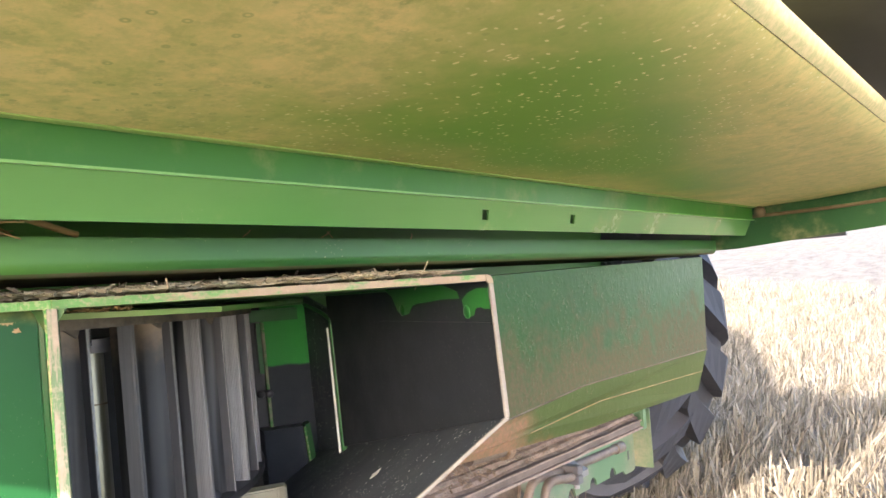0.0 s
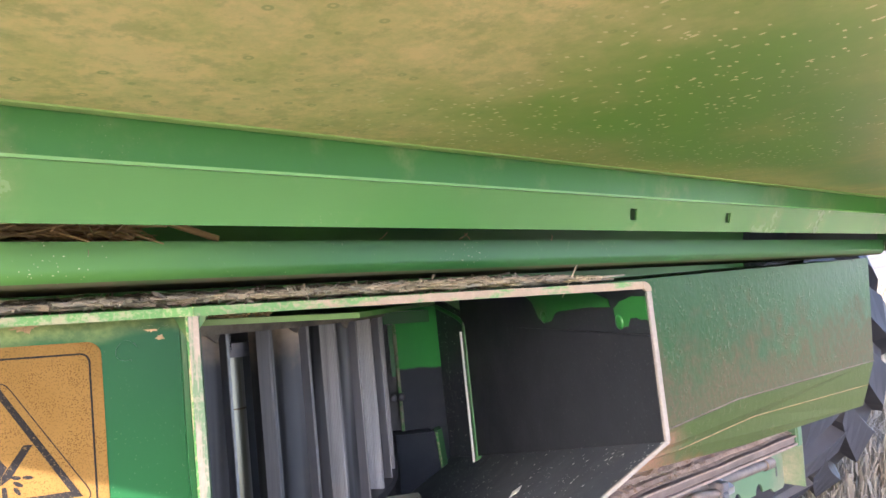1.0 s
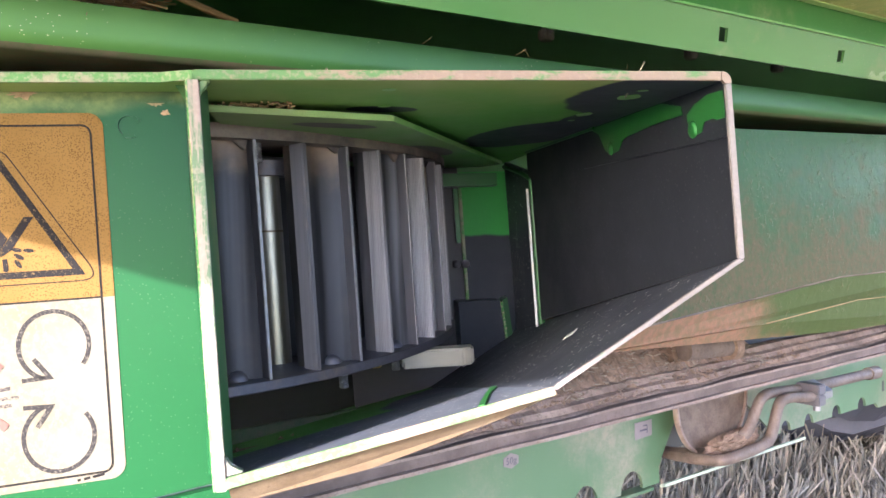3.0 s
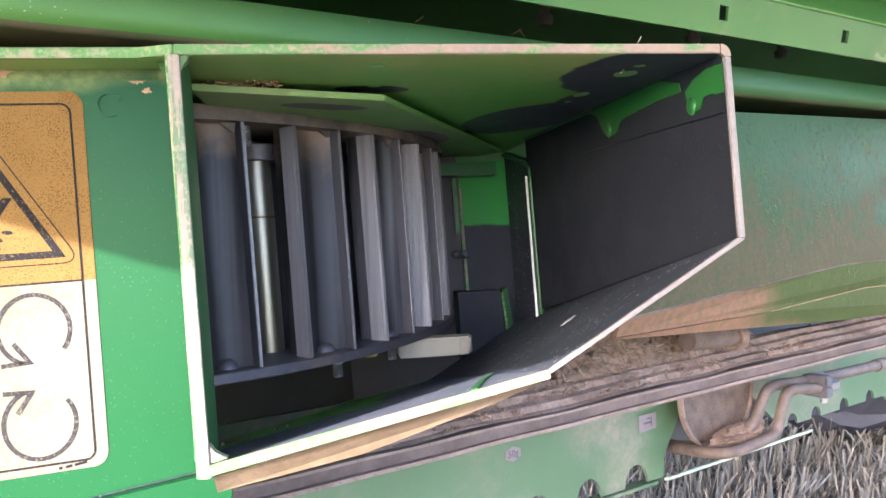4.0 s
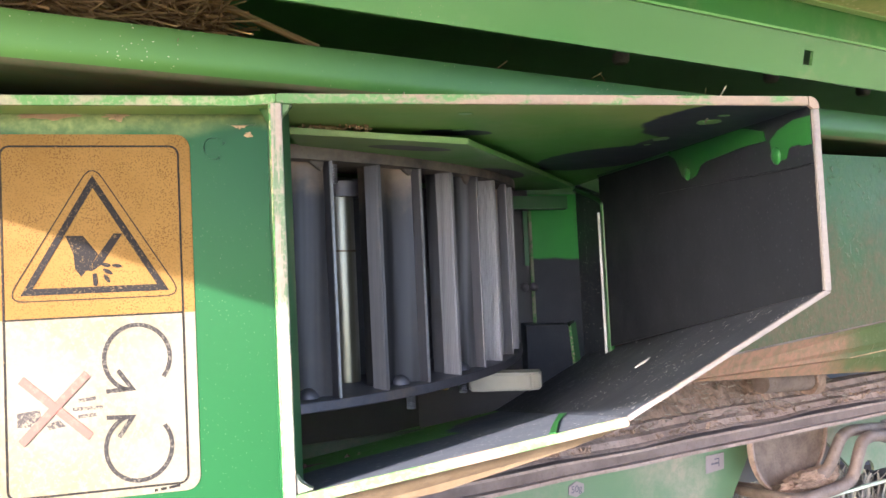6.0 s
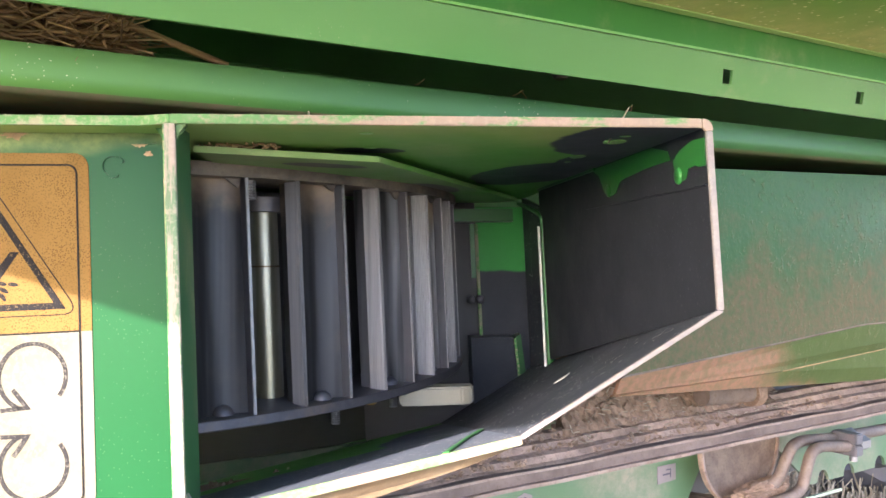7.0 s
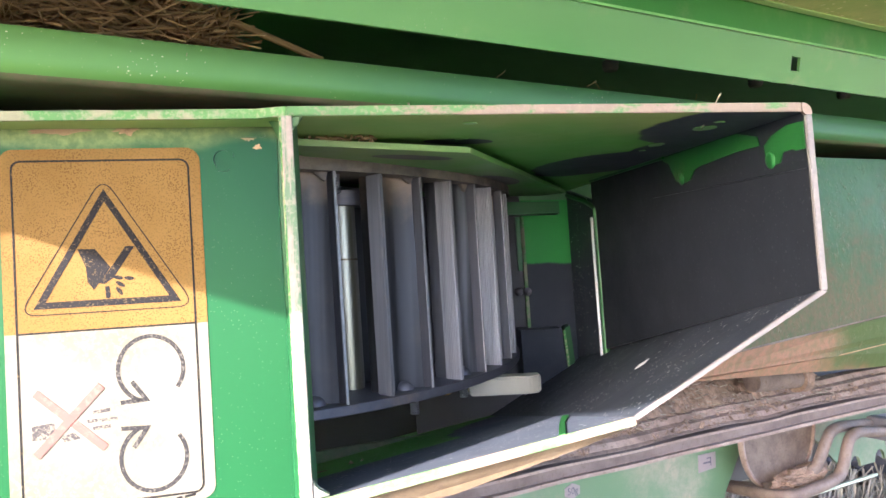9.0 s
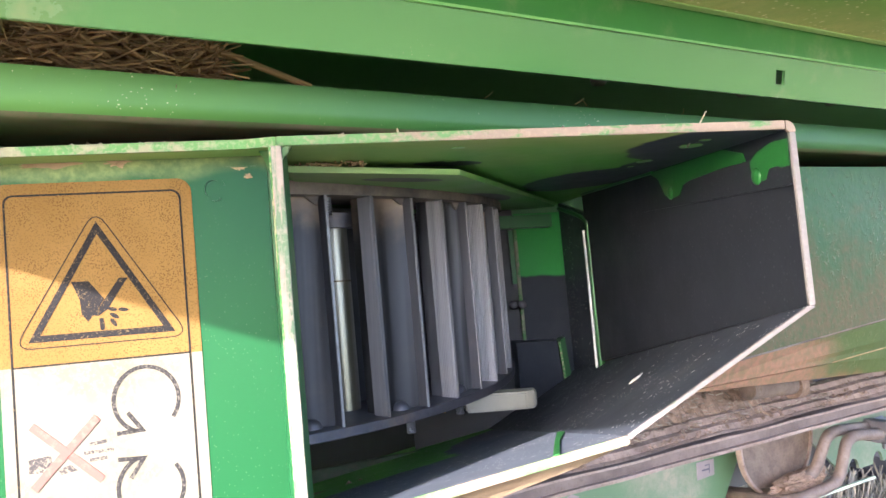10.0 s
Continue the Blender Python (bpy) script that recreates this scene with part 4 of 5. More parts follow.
def build_mill():
    m = MU @ pose(CU, CV, 0)
    t = thing("impact_mill", "upright cage mill of worn grey steel bars between two rings", "mill", m)

    def part(*a, **k):
        return make_part(*a, lean=MILL_LEAN, **k)

    part("lower_ring", lathe([(0.37, ZB), (RR - 0.0008, ZB), (RR, ZB + 0.001), (RR, ZB + 0.0077), (RR - 0.0008, ZB + 0.0085), (0.37, ZB + 0.0085)], 96, (-110, 40)), M_ring, t, smooth=True)
    part("upper_ring", lathe([(0.37, ZT - 0.011), (RR, ZT - 0.011), (RR, ZT), (0.37, ZT)], 96, (-110, 40)), M_topring, t, "upper ring brown with dust", smooth=True)
    part("rotor", lathe([(0.10, ZB), (0.352, ZB), (0.352, ZT - 0.012), (0.10, ZT - 0.012)], 64), M_dark, t, "dark rotor inside the cage", smooth=True)
    z0, z1 = ZB + 0.0085, ZT - 0.011
    def at(r, a): return (r * math.cos(a), r * math.sin(a))
    def column(profile, name, material, parent, label="", bevel=0.0, smooth=False):
        return part(name, prism([(x, y, z0) for x, y in profile], (0, 0, z1 - z0), bevel), material, parent, label, smooth)
    for i in range(-3, 6):
        a = radians(-51.55 + 12.3 * i)
        d = lambda q: a + q / 0.45
        # grooved flank
        flank = [at(0.4295, d(0.0))]
        for k in range(9):
            r = 0.4302 + k * 0.0019
            flank += [at(r, d(0.0)), at(r + 0.0010, d(-0.0012))]
        flank += [at(0.4477, d(0.0)), at(0.4482, d(0.0032)), at(0.4295, d(0.0032))]
        # hollow face between flank and blade
        trough = lambda q: 0.4300 + 0.0125 * ((q - 0.55) / 0.55) ** 2
        face = [at(trough(k / 16), d(0.0034 + 0.0456 * k / 16)) for k in range(17)]
        # tone stepped by bar position in place of the light it gets
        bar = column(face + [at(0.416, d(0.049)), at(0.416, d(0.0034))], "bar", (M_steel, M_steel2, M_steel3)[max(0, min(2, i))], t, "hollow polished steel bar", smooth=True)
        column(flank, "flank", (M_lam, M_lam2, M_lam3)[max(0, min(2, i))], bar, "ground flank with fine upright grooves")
        column([at(0.410, d(0.0492)), at(0.4472, d(0.0497)), at(0.4472, d(0.0526)), at(0.410, d(0.0523))], "blade", M_blade, bar, "thin dark blade", bevel=0.0003)
        column([at(0.4473, d(0.0498)), at(0.4482, d(0.0500)), at(0.4482, d(0.0524)), at(0.4473, d(0.0526))], "blade_edge", M_bright, bar, "bare bright edge")
        # gusset and weld at the top of the hollow
        g0, g1, g2 = at(0.4400, d(0.0360)), at(0.4420, d(0.0490)), at(0.4390, d(0.0476))
        part("gusset", prism([(*g0, z1), (*g1, z1), (*g2, z1 - 0.006 - 0.002 * (i % 2))], (*(-0.004 * Vector(at(1, d(0.03)))), 0), 0.0006), M_topring, bar, "small dusty welded gusset")
        cu_, cv_ = at(0.432, d(0.030))
        bm = bmesh.new()
        bmesh.ops.create_uvsphere(bm, u_segments=12, v_segments=8, radius=0.0085, matrix=pose(cu_, cv_, z0) @ Matrix.Diagonal((1, 1, 0.9, 1)))
        part("bolt_head", bm, M_ring, bar, smooth=True)
        # bolt end hanging from the upper ring in the gap
        hx, hy = at(0.426, d(0.064))
        part("ring_bolt", lathe([(0.0, z1 - 0.016), (0.005, z1 - 0.016)] + [(0.0055 - 0.0007 * (k % 2), z1 - 0.015 + k * 0.0012) for k in range(12)] + [(0.0055, z1), (0.0, z1)], 12), M_bolt, t).location = (hx, hy, 0)
        if i not in (0, 1):
            continue
        nx, ny = at(0.418, d(0.058))
        nut = part("nut", hexagon(0.0072, ZB - 0.0072, ZB - 0.0005, at=(nx, ny, 0)), M_bolt, t)
        part("washer", lathe([(0.0, ZB - 0.0006), (0.0098, ZB - 0.0006), (0.0098, ZB), (0.0, ZB)], 18), M_bolt, nut).location = (nx, ny, 0)
        part("bolt_end", lathe([(0.0, ZB - 0.020), (0.0038, ZB - 0.020), (0.0044, ZB - 0.0188)] + [(0.0044 - 0.0006 * (k % 2), ZB - 0.018 + k * 0.001) for k in range(11)] + [(0.0044, ZB), (0.0, ZB)], 12), M_bolt, nut).location = (nx, ny, 0)
    part("lock_bolt", hexagon(0.0075, ZB - 0.009, ZB - 0.0005, at=(*at(0.4194, radians(-37.8)), 0)), M_brass, t, "yellow plated bolt head")
    sx, sy = 0.2428, -0.2992
    part("shaft", lathe([(0.0, ZB), (0.0125, ZB), (0.0125, z1 - 0.024), (0.0, z1 - 0.024)], 24), M_shaft, t, "bright round pin with a brown scorch line", smooth=True).location = (sx, sy, 0)
    part("scorch_ring", lathe([(0.0118, -0.0664), (0.0129, -0.0664), (0.0129, -0.0648), (0.0118, -0.0648)], 24), M_apron, t, "brown scorched ring", smooth=True).location = (sx, sy, 0)
    part("shaft_cap", lathe([(0.0, z1 - 0.024), (0.024, z1 - 0.024), (0.024, z1 - 0.011), (0.0, z1 - 0.011)], 24), M_ring, t, smooth=True).location = (sx, sy, 0)
    # flat bar end that sticks out below the ring
    bm = prism([(x, y, ZB - 0.0200) for x, y in ((0.362, -0.2212), (0.4264, -0.2212), (0.4364, -0.2172), (0.4404, -0.2072), (0.4404, -0.1972), (0.362, -0.1972))], (0, 0, 0.0185), 0.002)
    part("bar_end", bm, M_tab, t, "pale flat bar end")


build_mill()


# ---- warning decal ----
def build_decal():
    t = thing("warning_decal", "weathered yellow warning decal with a triangle and turning arrows", "decal", MU)
    k = Nodes("decal film")
    color = k.mix(k.ramp(k.noise(9, 5, 0.6), 0.35, 0.7), (0.136, 0.075, 0.016), (0.170, 0.099, 0.026))
    color = k.mix(k.math("MULTIPLY", k.math("MAXIMUM", k.spots(800, 0.44), k.spots(520, 0.28)), k.math("ADD", k.math("MULTIPLY", k.ramp(k.noise(60, 4), 0.40, 0.62), 0.4), 0.30)), color, (0.060, 0.030, 0.008))
    film = k.done(color, 0.6, spec=0.08)
    ink_ = Nodes("worn print")
    ink = ink_.done(ink_.mix(ink_.ramp(ink_.noise(520, 3, 0.8), 0.55, 0.68), (0.014, 0.013, 0.013), (0.10, 0.07, 0.03)), 0.7, spec=0.08)
    g_ = Nodes("greyed print")
    grey = g_.done(g_.mix(g_.ramp(g_.noise(480, 3, 0.8), 0.50, 0.66), (0.026, 0.025, 0.024), (0.095, 0.088, 0.070)), 0.7, spec=0.08)
    f_ = Nodes("bleached print")
    faint = f_.done(f_.mix(f_.ramp(f_.noise(420, 3, 0.8), 0.45, 0.58), (0.045, 0.042, 0.040), (0.15, 0.135, 0.10)), 0.7, spec=0.08)
    r_ = Nodes("faded red print")
    red = r_.done(r_.mix(r_.ramp(r_.noise(160, 4, 0.75), 0.48, 0.72), (0.165, 0.082, 0.066), (0.170, 0.120, 0.090)), 0.7, spec=0.08)
    F0 = 0.0385
    uL, uR, zT_, zB_ = -0.1882, -0.0618, 0.0116, -0.2165
    SPLIT = -0.1035

    def part(*a, **k):
        return make_part(*a, lean=HOUSING_LEAN, **k)

    def sag(u, z):
        """The sheet is a little warped: its free lower corner hangs."""
        return z + 0.33 * min(0.0, u + 0.065) * max(0.0, -z)

    def flat(points, depth, front):
        return prism([(u, front, sag(u, z)) for u, z in points], (0, depth, 0))

    def rounded(u0, u1, z0, z1, r, n=6):
        out = []
        for cx, cz, a0 in ((u1 - r, z1 - r, 0), (u0 + r, z1 - r, 90), (u0 + r, z0 + r, 180), (u1 - r, z0 + r, 270)):
            out += [(cx + r * math.cos(radians(a0 + 90 * i / n)), cz + r * math.sin(radians(a0 + 90 * i / n))) for i in range(n + 1)]
        return out

    outline = rounded(uL, uR, zB_, zT_, 0.009)
    upper = [p for p in outline if p[1] > SPLIT]
    lower = [p for p in outline if p[1] < SPLIT]
    part("upper_film", flat(upper + [(uL, SPLIT), (uR, SPLIT)], 0.0004, F0), film, t, "orange yellow film peppered with grit")
    # same film as above the divider, its colour paled as if in full sun
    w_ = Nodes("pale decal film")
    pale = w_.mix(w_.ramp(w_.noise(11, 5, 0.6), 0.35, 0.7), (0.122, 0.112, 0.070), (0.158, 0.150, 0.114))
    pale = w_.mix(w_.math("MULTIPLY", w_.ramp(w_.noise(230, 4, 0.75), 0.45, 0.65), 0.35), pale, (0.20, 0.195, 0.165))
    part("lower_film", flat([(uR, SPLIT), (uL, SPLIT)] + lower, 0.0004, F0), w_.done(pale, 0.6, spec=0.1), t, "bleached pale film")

    def loop(points, w, name="line", material=ink, closed=True, label=""):
        """A printed line of width w along the points."""
        bm = bmesh.new()
        pts = [Vector((u, sag(u, z))) for u, z in points]
        n = len(pts)
        rows = []
        for i, p in enumerate(pts):
            a = pts[(i - 1) % n] if closed or i else p
            b = pts[(i + 1) % n] if closed or i + 1 < n else p
            da, db = (p - a).normalized() if a != p else (b - p).normalized(), (b - p).normalized() if b != p else (p - a).normalized()
            d = (da + db).normalized()
            s = Vector((-d.y, d.x)) * w / 2 / max(0.45, d.dot(da))
            rows.append([bm.verts.new((q.x, F0 - e, q.y)) for q in (p + s, p - s) for e in (0.0001, 0.0003)])
        for i in range(n if closed else n - 1):
            a, b = rows[i], rows[(i + 1) % n]
            for j, k2 in ((0, 1), (1, 3), (3, 2), (2, 0)):
                bm.faces.new((a[j], a[k2], b[k2], b[j]))
        if not closed:
            bm.faces.new([rows[0][j] for j in (0, 1, 3, 2)]), bm.faces.new([rows[-1][j] for j in (2, 3, 1, 0)])
        return part(name, bm, material, t, label)

    loop(rounded(-0.1803, -0.0693, -0.2115, 0.0038, 0.0055), 0.0013, "border")
    loop([(-0.1803, SPLIT), (-0.0693, SPLIT)], 0.0011, "divider", closed=False)

    def tri(top, left, right, r, n=6):
        cs = [Vector(top), Vector(left), Vector(right)]
        out = []
        for i in range(3):
            p, a, b = cs[i], cs[i - 1], cs[(i + 1) % 3]
            pa, pb = p + (a - p).normalized() * r, p + (b - p).normalized() * r
            out += [tuple((1 - s) ** 2 * pa + 2 * s * (1 - s) * p + s * s * pb) for s in [j / n for j in range(n + 1)]]
        return out

    loop(tri((-0.1236, -0.0065), (-0.1790, -0.0925), (-0.0690, -0.0925), 0.012), 0.0007, "triangle_outline")
    loop([(-0.1236, -0.0185), (-0.1660, -0.0868), (-0.0815, -0.0868)], 0.0042, "triangle", label="black warning triangle")
    # plain dark shapes of the pictogram
    def mark(name, points, material=ink, label="", up=0.0001):
        return part(name, flat(points, -0.0002, F0 - up), material, t, label)

    mark("pictogram", [(-0.1413, -0.0524), (-0.1304, -0.0527), (-0.1214, -0.0645), (-0.1250, -0.0700), (-0.1254, -0.0752), (-0.1290, -0.0745), (-0.1318, -0.0785), (-0.1358, -0.0734), (-0.1365, -0.0643), (-0.1387, -0.0587)])
    mark("pictogram", [(-0.1251, -0.0768), (-0.1225, -0.0765), (-0.1218, -0.0825), (-0.1226, -0.0846), (-0.1247, -0.0840)])
    mark("pictogram", [(-0.1113, -0.0517), (-0.1058, -0.0519), (-0.1195, -0.0713), (-0.1252, -0.0750), (-0.1246, -0.0698)])
    for u, z, turn, half in ((-0.1165, -0.0715, -12, 0.0030), (-0.1098, -0.0722, -8, 0.0032), (-0.1155, -0.0757, -30, 0.0034), (-0.1162, -0.0800, -55, 0.0032)):
        c, s_ = math.cos(radians(turn)), math.sin(radians(turn))
        mark("pictogram", [(u + c * a - s_ * b, z + s_ * a + c * b) for a, b in [(half * math.cos(q), 0.0013 * math.sin(q)) for q in [6.2832 * k / 10 for k in range(10)]]])
    # turning arrows
    for cu_, cz, flip in ((-0.0990, -0.1308, 1), (-0.0993, -0.1866, -1)):
        arc = [(cu_ + 0.0205 * math.cos(radians(a)), cz + flip * 0.0208 * math.sin(radians(a))) for a in range(-38, 258, 9)]
        loop(arc, 0.0026, "arrow", grey, closed=False, label="greyed black turning arrow")
        tip = (cu_ - 0.0036, cz - flip * 0.0190)
        loop([(tip[0] - 0.0085, tip[1] + flip * 0.0118), tip, (tip[0] - 0.0160, tip[1] - flip * 0.0008)], 0.0027, "arrow_head", grey, closed=False)
    # crossed-out mark
    def stroke(p, q, w):
        d = (Vector(q) - Vector(p)).normalized() * w / 2
        return [(p[0] - d.y, p[1] + d.x), (q[0] - d.y, q[1] + d.x), (q[0] + d.y, q[1] - d.x), (p[0] + d.y, p[1] - d.x)]

    mark("cross_stroke", stroke((-0.1708, -0.1400), (-0.1288, -0.1775), 0.0052), red, "faded red stroke", 0.0003)
    mark("cross_stroke", stroke((-0.1299, -0.1385), (-0.1712, -0.1785), 0.0052), red, "faded red stroke", 0.0006)
    for p, q in (((-0.1358, -0.1550), (-0.1253, -0.1540)), ((-0.1395, -0.1600), (-0.1211, -0.1600)), ((-0.1362, -0.1648), (-0.1251, -0.1642))):
        mark("mark", stroke(p, q, 0.0022), faint)
    mark("mark", [(-0.1735, -0.1600), (-0.1600, -0.1590), (-0.1590, -0.1640), (-0.1650, -0.1690), (-0.1735, -0.1685)], faint)
    mark("mark", [(-0.1560, -0.1680), (-0.1480, -0.1660), (-0.1440, -0.1700), (-0.1540, -0.1715)], faint)
    for p, q in (((-0.0905, -0.2146), (-0.0885, -0.2143)), ((-0.0868, -0.2142), (-0.0830, -0.2138)), ((-0.0815, -0.2137), (-0.0745, -0.2128))):
        mark("small_print", stroke(p, q, 0.0016), ink)


build_decal()


# ---- below: rail, frame, pipes ----
def build_lower():
    t = thing("lower_rail", "long ribbed steel rail caked with brown earth", "machine rail")
    line = [(0.857, -0.2745), (0.847, -0.2755), (0.843, -0.2825), (0.834, -0.284), (0.830, -0.291), (0.821, -0.2925), (0.817, -0.2985), (0.812, -0.2990), (0.810, -0.3005)]
    part("ribbed_top", sweep(line + [(0.862, -0.3005), (0.862, -0.2745)], -0.6, 1.70, 0.004, 320, wob=0.0036), M_rail, t, "ribs filled with dry earth", smooth=True)
    part("front_strip", sweep([(0.806, -0.3035), (0.806, -0.3155), (0.88, -0.3155), (0.88, -0.3012), (0.811, -0.3012)], -0.6, 1.70, 0.002, 4), M_railface, t, "smooth grey front strip")
    part("upper_bead", sweep([(0.802, -0.3005), (0.802, -0.3035), (0.8057, -0.3035), (0.8057, -0.3005)], -0.6, 1.70, 0.002, 90, wob=0.0016), M_apron2, t, "pale dusty bead")
    part("lower_bead", sweep([(0.800, -0.3158), (0.800, -0.3200), (0.84, -0.3200), (0.84, -0.3158)], -0.6, 1.70, 0.002, 90, wob=0.0016), M_apron2, t, "pale dusty bead")
    part("rail_end", box(1.701, 1.722, 0.80, 0.88, -0.322, -0.262, 0.003), M_frame, t)

    f = thing("frame_plate", "green frame plate with notched and holed lower edge", "machine frame")
    yy = 1.045
    def notched(name, head, tail, foot, centres, half, high):
        """A plate whose lower edge, walked from right to left, has round notches."""
        pts = head[:]
        for c in centres:
            pts += [(c + half, yy, foot)] + [(c + half * math.cos(radians(a)), yy, foot + high * math.sin(radians(a))) for a in range(15, 180, 15)] + [(c - half, yy, foot)]
        part(name, prism(pts + tail, (0, 0.006, 0)), M_frame, f)
    notched("left_plate", [(-0.6, yy, -0.30), (1.372, yy, -0.31), (1.3457, yy, -0.4256), (1.3000, yy, -0.496), (1.2917, yy, -0.512), (1.2917, yy, -0.5415)], [(-0.6, yy, -0.5415)], -0.5415, [1.2195 - 0.114 * i for i in range(14)], 0.029, 0.036)
    notched("right_plate", [(1.56, yy, -0.33), (2.165, yy, -0.36), (2.165, yy, -0.527), (2.155, yy, -0.537), (2.10, yy, -0.537), (2.085, yy, -0.524)], [(1.66, yy, -0.523), (1.56, yy, -0.44)], -0.523, [2.02, 1.905, 1.79, 1.70], 0.019, 0.024)
    # dark strip drawn for the slot's shade
    part("slot", box(2.118, 2.126, yy - 0.001, yy - 0.0002, -0.50, -0.475), M_dark, f)
    part("foot_bar", box(-0.6, 1.285, yy + 0.0062, yy + 0.03, -0.5555, -0.5495, 0.001), M_frame, f)
    part("end_fold", box(2.1655, 2.170, 0.99, yy + 0.006, -0.528, -0.36), M_frame, f)
    part("stud", tube([(1.02, 1.038, -0.352), (1.022, 1.038, -0.392)], 0.0028, 8), M_apron2, f)
    # dark sheet added for the shade behind plate and pipes
    part("rear_shade_sheet", box(-0.6, 2.05, 1.20, 1.21, -0.56, -0.19), M_dark, f)
    # printed tags on the plate
    for x, z, w, h, word in ((0.947, -0.4305, 0.034, 0.022, "50g"), (1.2515, -0.437, 0.044, 0.030, "")):
        tag = thing("weight_tag", "small white tag stuck on the green frame plate", "tag", MT, "tags on the frame plate")
        n = 6 if word else 4
        if word:
            pts = [(x + w * 0.5 * math.cos(radians(60 * i + 30)), yy - 0.0012, z + h * 0.55 * math.sin(radians(60 * i + 30))) for i in range(6)]
        else:
            pts = [(x - w / 2, yy - 0.0012, z - h / 2), (x + w / 2, yy - 0.0012, z - h / 2 + 0.002), (x + w / 2, yy - 0.0012, z + h / 2), (x - w / 2, yy - 0.0012, z + h / 2)]
        part("paper", prism(pts, (0, 0.0012, 0)), M_paper, tag)
        if word:
            cu = bpy.data.curves.new("print", "FONT")
            cu.body, cu.size, cu.align_x, cu.align_y, cu.extrude = word, 0.015, "CENTER", "CENTER", 0.0001
            ob = new("print", cu)
            deps = bpy.context.evaluated_depsgraph_get()
            me = bpy.data.meshes.new_from_object(ob.evaluated_get(deps))
            bpy.data.objects.remove(ob)
            me.transform(pose(x, yy - 0.0014, z, 90, 0, 0))
            me.materials.clear()
            me.materials.append(M_ink)
            o = new("print", me)
            o.parent = tag
        else:
            part("print", box(x - 0.010, x + 0.008, yy - 0.0016, yy - 0.0013, z - 0.002, z + 0.001), M_ink, tag)
            part("print", box(x - 0.002, x + 0.010, yy - 0.0016, yy - 0.0013, z + 0.006, z + 0.008), M_ink, tag)
            part("print", box(x + 0.008, x + 0.010, yy - 0.0016, yy - 0.0013, z - 0.007, z + 0.006), M_ink, tag)

    k = thing("canister", "dusty tan round canister with a pale rim behind the pipes", "canister", MT @ pose(1.388, 1.0, -0.396, -90, 0, 0))
    part("body", lathe([(0.0, 0.006), (0.060, 0.005), (0.090, 0.002), (0.099, 0.0), (0.060, 0.032), (0.050, 0.10), (0.0, 0.10)], 48), M_tank, k, smooth=True)
    part("rim", lathe([(0.0993, -0.005), (0.1035, -0.005), (0.1045, 0.0), (0.1035, 0.006), (0.0993, 0.006)], 56), M_apron2, k, "pale dusty rim", smooth=True)
    bm = bmesh.new()
    bmesh.ops.create_icosphere(bm, subdivisions=5, radius=1)
    for q in bm.verts:
        w_ = 1 + 0.30 * noise.noise(q.co * 2.2) + 0.14 * noise.noise(q.co * 7) + 0.08 * noise.noise(q.co * 16)
        q.co = Vector((q.co.x * 0.070, q.co.y * 0.022, q.co.z * 0.017)) * w_ + Vector((0, 0, 0.10 * q.co.x * 0.070))
    e = part("earth_clump", bm, M_soil, None, smooth=True)
    e.matrix_world = MT @ pose(1.392, 0.962, -0.468)
    tagged(e, "lump of dry earth and chaff lodged on the pipes", "earth")

    for pts in ([(1.584, 0.945, -0.3985), (1.53, 0.945, -0.394), (1.482, 0.945, -0.391), (1.456, 0.945, -0.397), (1.440, 0.945, -0.414), (1.425, 0.946, -0.437), (1.411, 0.950, -0.455), (1.385, 0.965, -0.472), (1.352, 0.985, -0.484), (1.335, 1.03, -0.492), (1.345, 1.09, -0.503)],
                [(1.584, 0.92, -0.408), (1.54, 0.92, -0.4025), (1.500, 0.92, -0.3975), (1.474, 0.92, -0.404), (1.461, 0.92, -0.424), (1.4445, 0.92, -0.4575), (1.420, 0.92, -0.468), (1.376, 0.922, -0.4735), (1.3171, 0.93, -0.4775), (1.3078, 0.97, -0.4842), (1.3181, 1.02, -0.4923), (1.3386, 1.07, -0.5023), (1.3559, 1.12, -0.5102)]):
        p = thing("pipe", "bent hydraulic pipe coated in dust below the rail", "pipe", MT, "hydraulic pipes")
        part("tube", tube(pts, 0.0098, 14), M_hose, p, smooth=True)
        e = pts[0]
        part("fitting", lathe([(0.0, 0.0), (0.013, 0.0), (0.013, 0.03), (0.0, 0.03)], 6), M_bolt, p).matrix_local = pose(e[0] + 0.02, e[1], e[2], 0, 90, 0)
    c = thing("pipe_clamp", "grey two-part clamp block holding the pipes", "clamp")
    part("upper_half", box(1.576, 1.600, 0.903, 0.950, -0.4035, -0.3845, 0.002), M_clamp, c)
    part("lower_half", box(1.576, 1.600, 0.903, 0.950, -0.4245, -0.405, 0.002), M_clamp, c)
    part("bolt", hexagon(0.007, -0.438, -0.428, at=(1.588, 0.915, 0.003)), M_bolt, c)
    q = thing("pipe", "straight dusty pipe running back from the clamp", "pipe", MT, "hydraulic pipes")
    part("tube", tube([(1.599, 0.945, -0.399), (1.70, 0.945, -0.402), (1.86, 0.945, -0.405)], 0.0105, 14), M_hose, q, smooth=True)
    part("fitting", tube([(1.845, 0.945, -0.405), (1.882, 0.945, -0.406)], 0.0135, 12), M_hose, q, smooth=True)
    w = thing("guard_rod", "thin pale green flat rod under the pipes", "rod")
    part("rod", prism([(1.185, 0.945, -0.4985), (1.603, 0.945, -0.4985), (1.603, 0.957, -0.5025), (1.185, 0.957, -0.5025)], (0, 0, 0.005), 0.0012), M_rod, w)
    # earth that has piled up on the rail under the cover
    bm = bmesh.new()
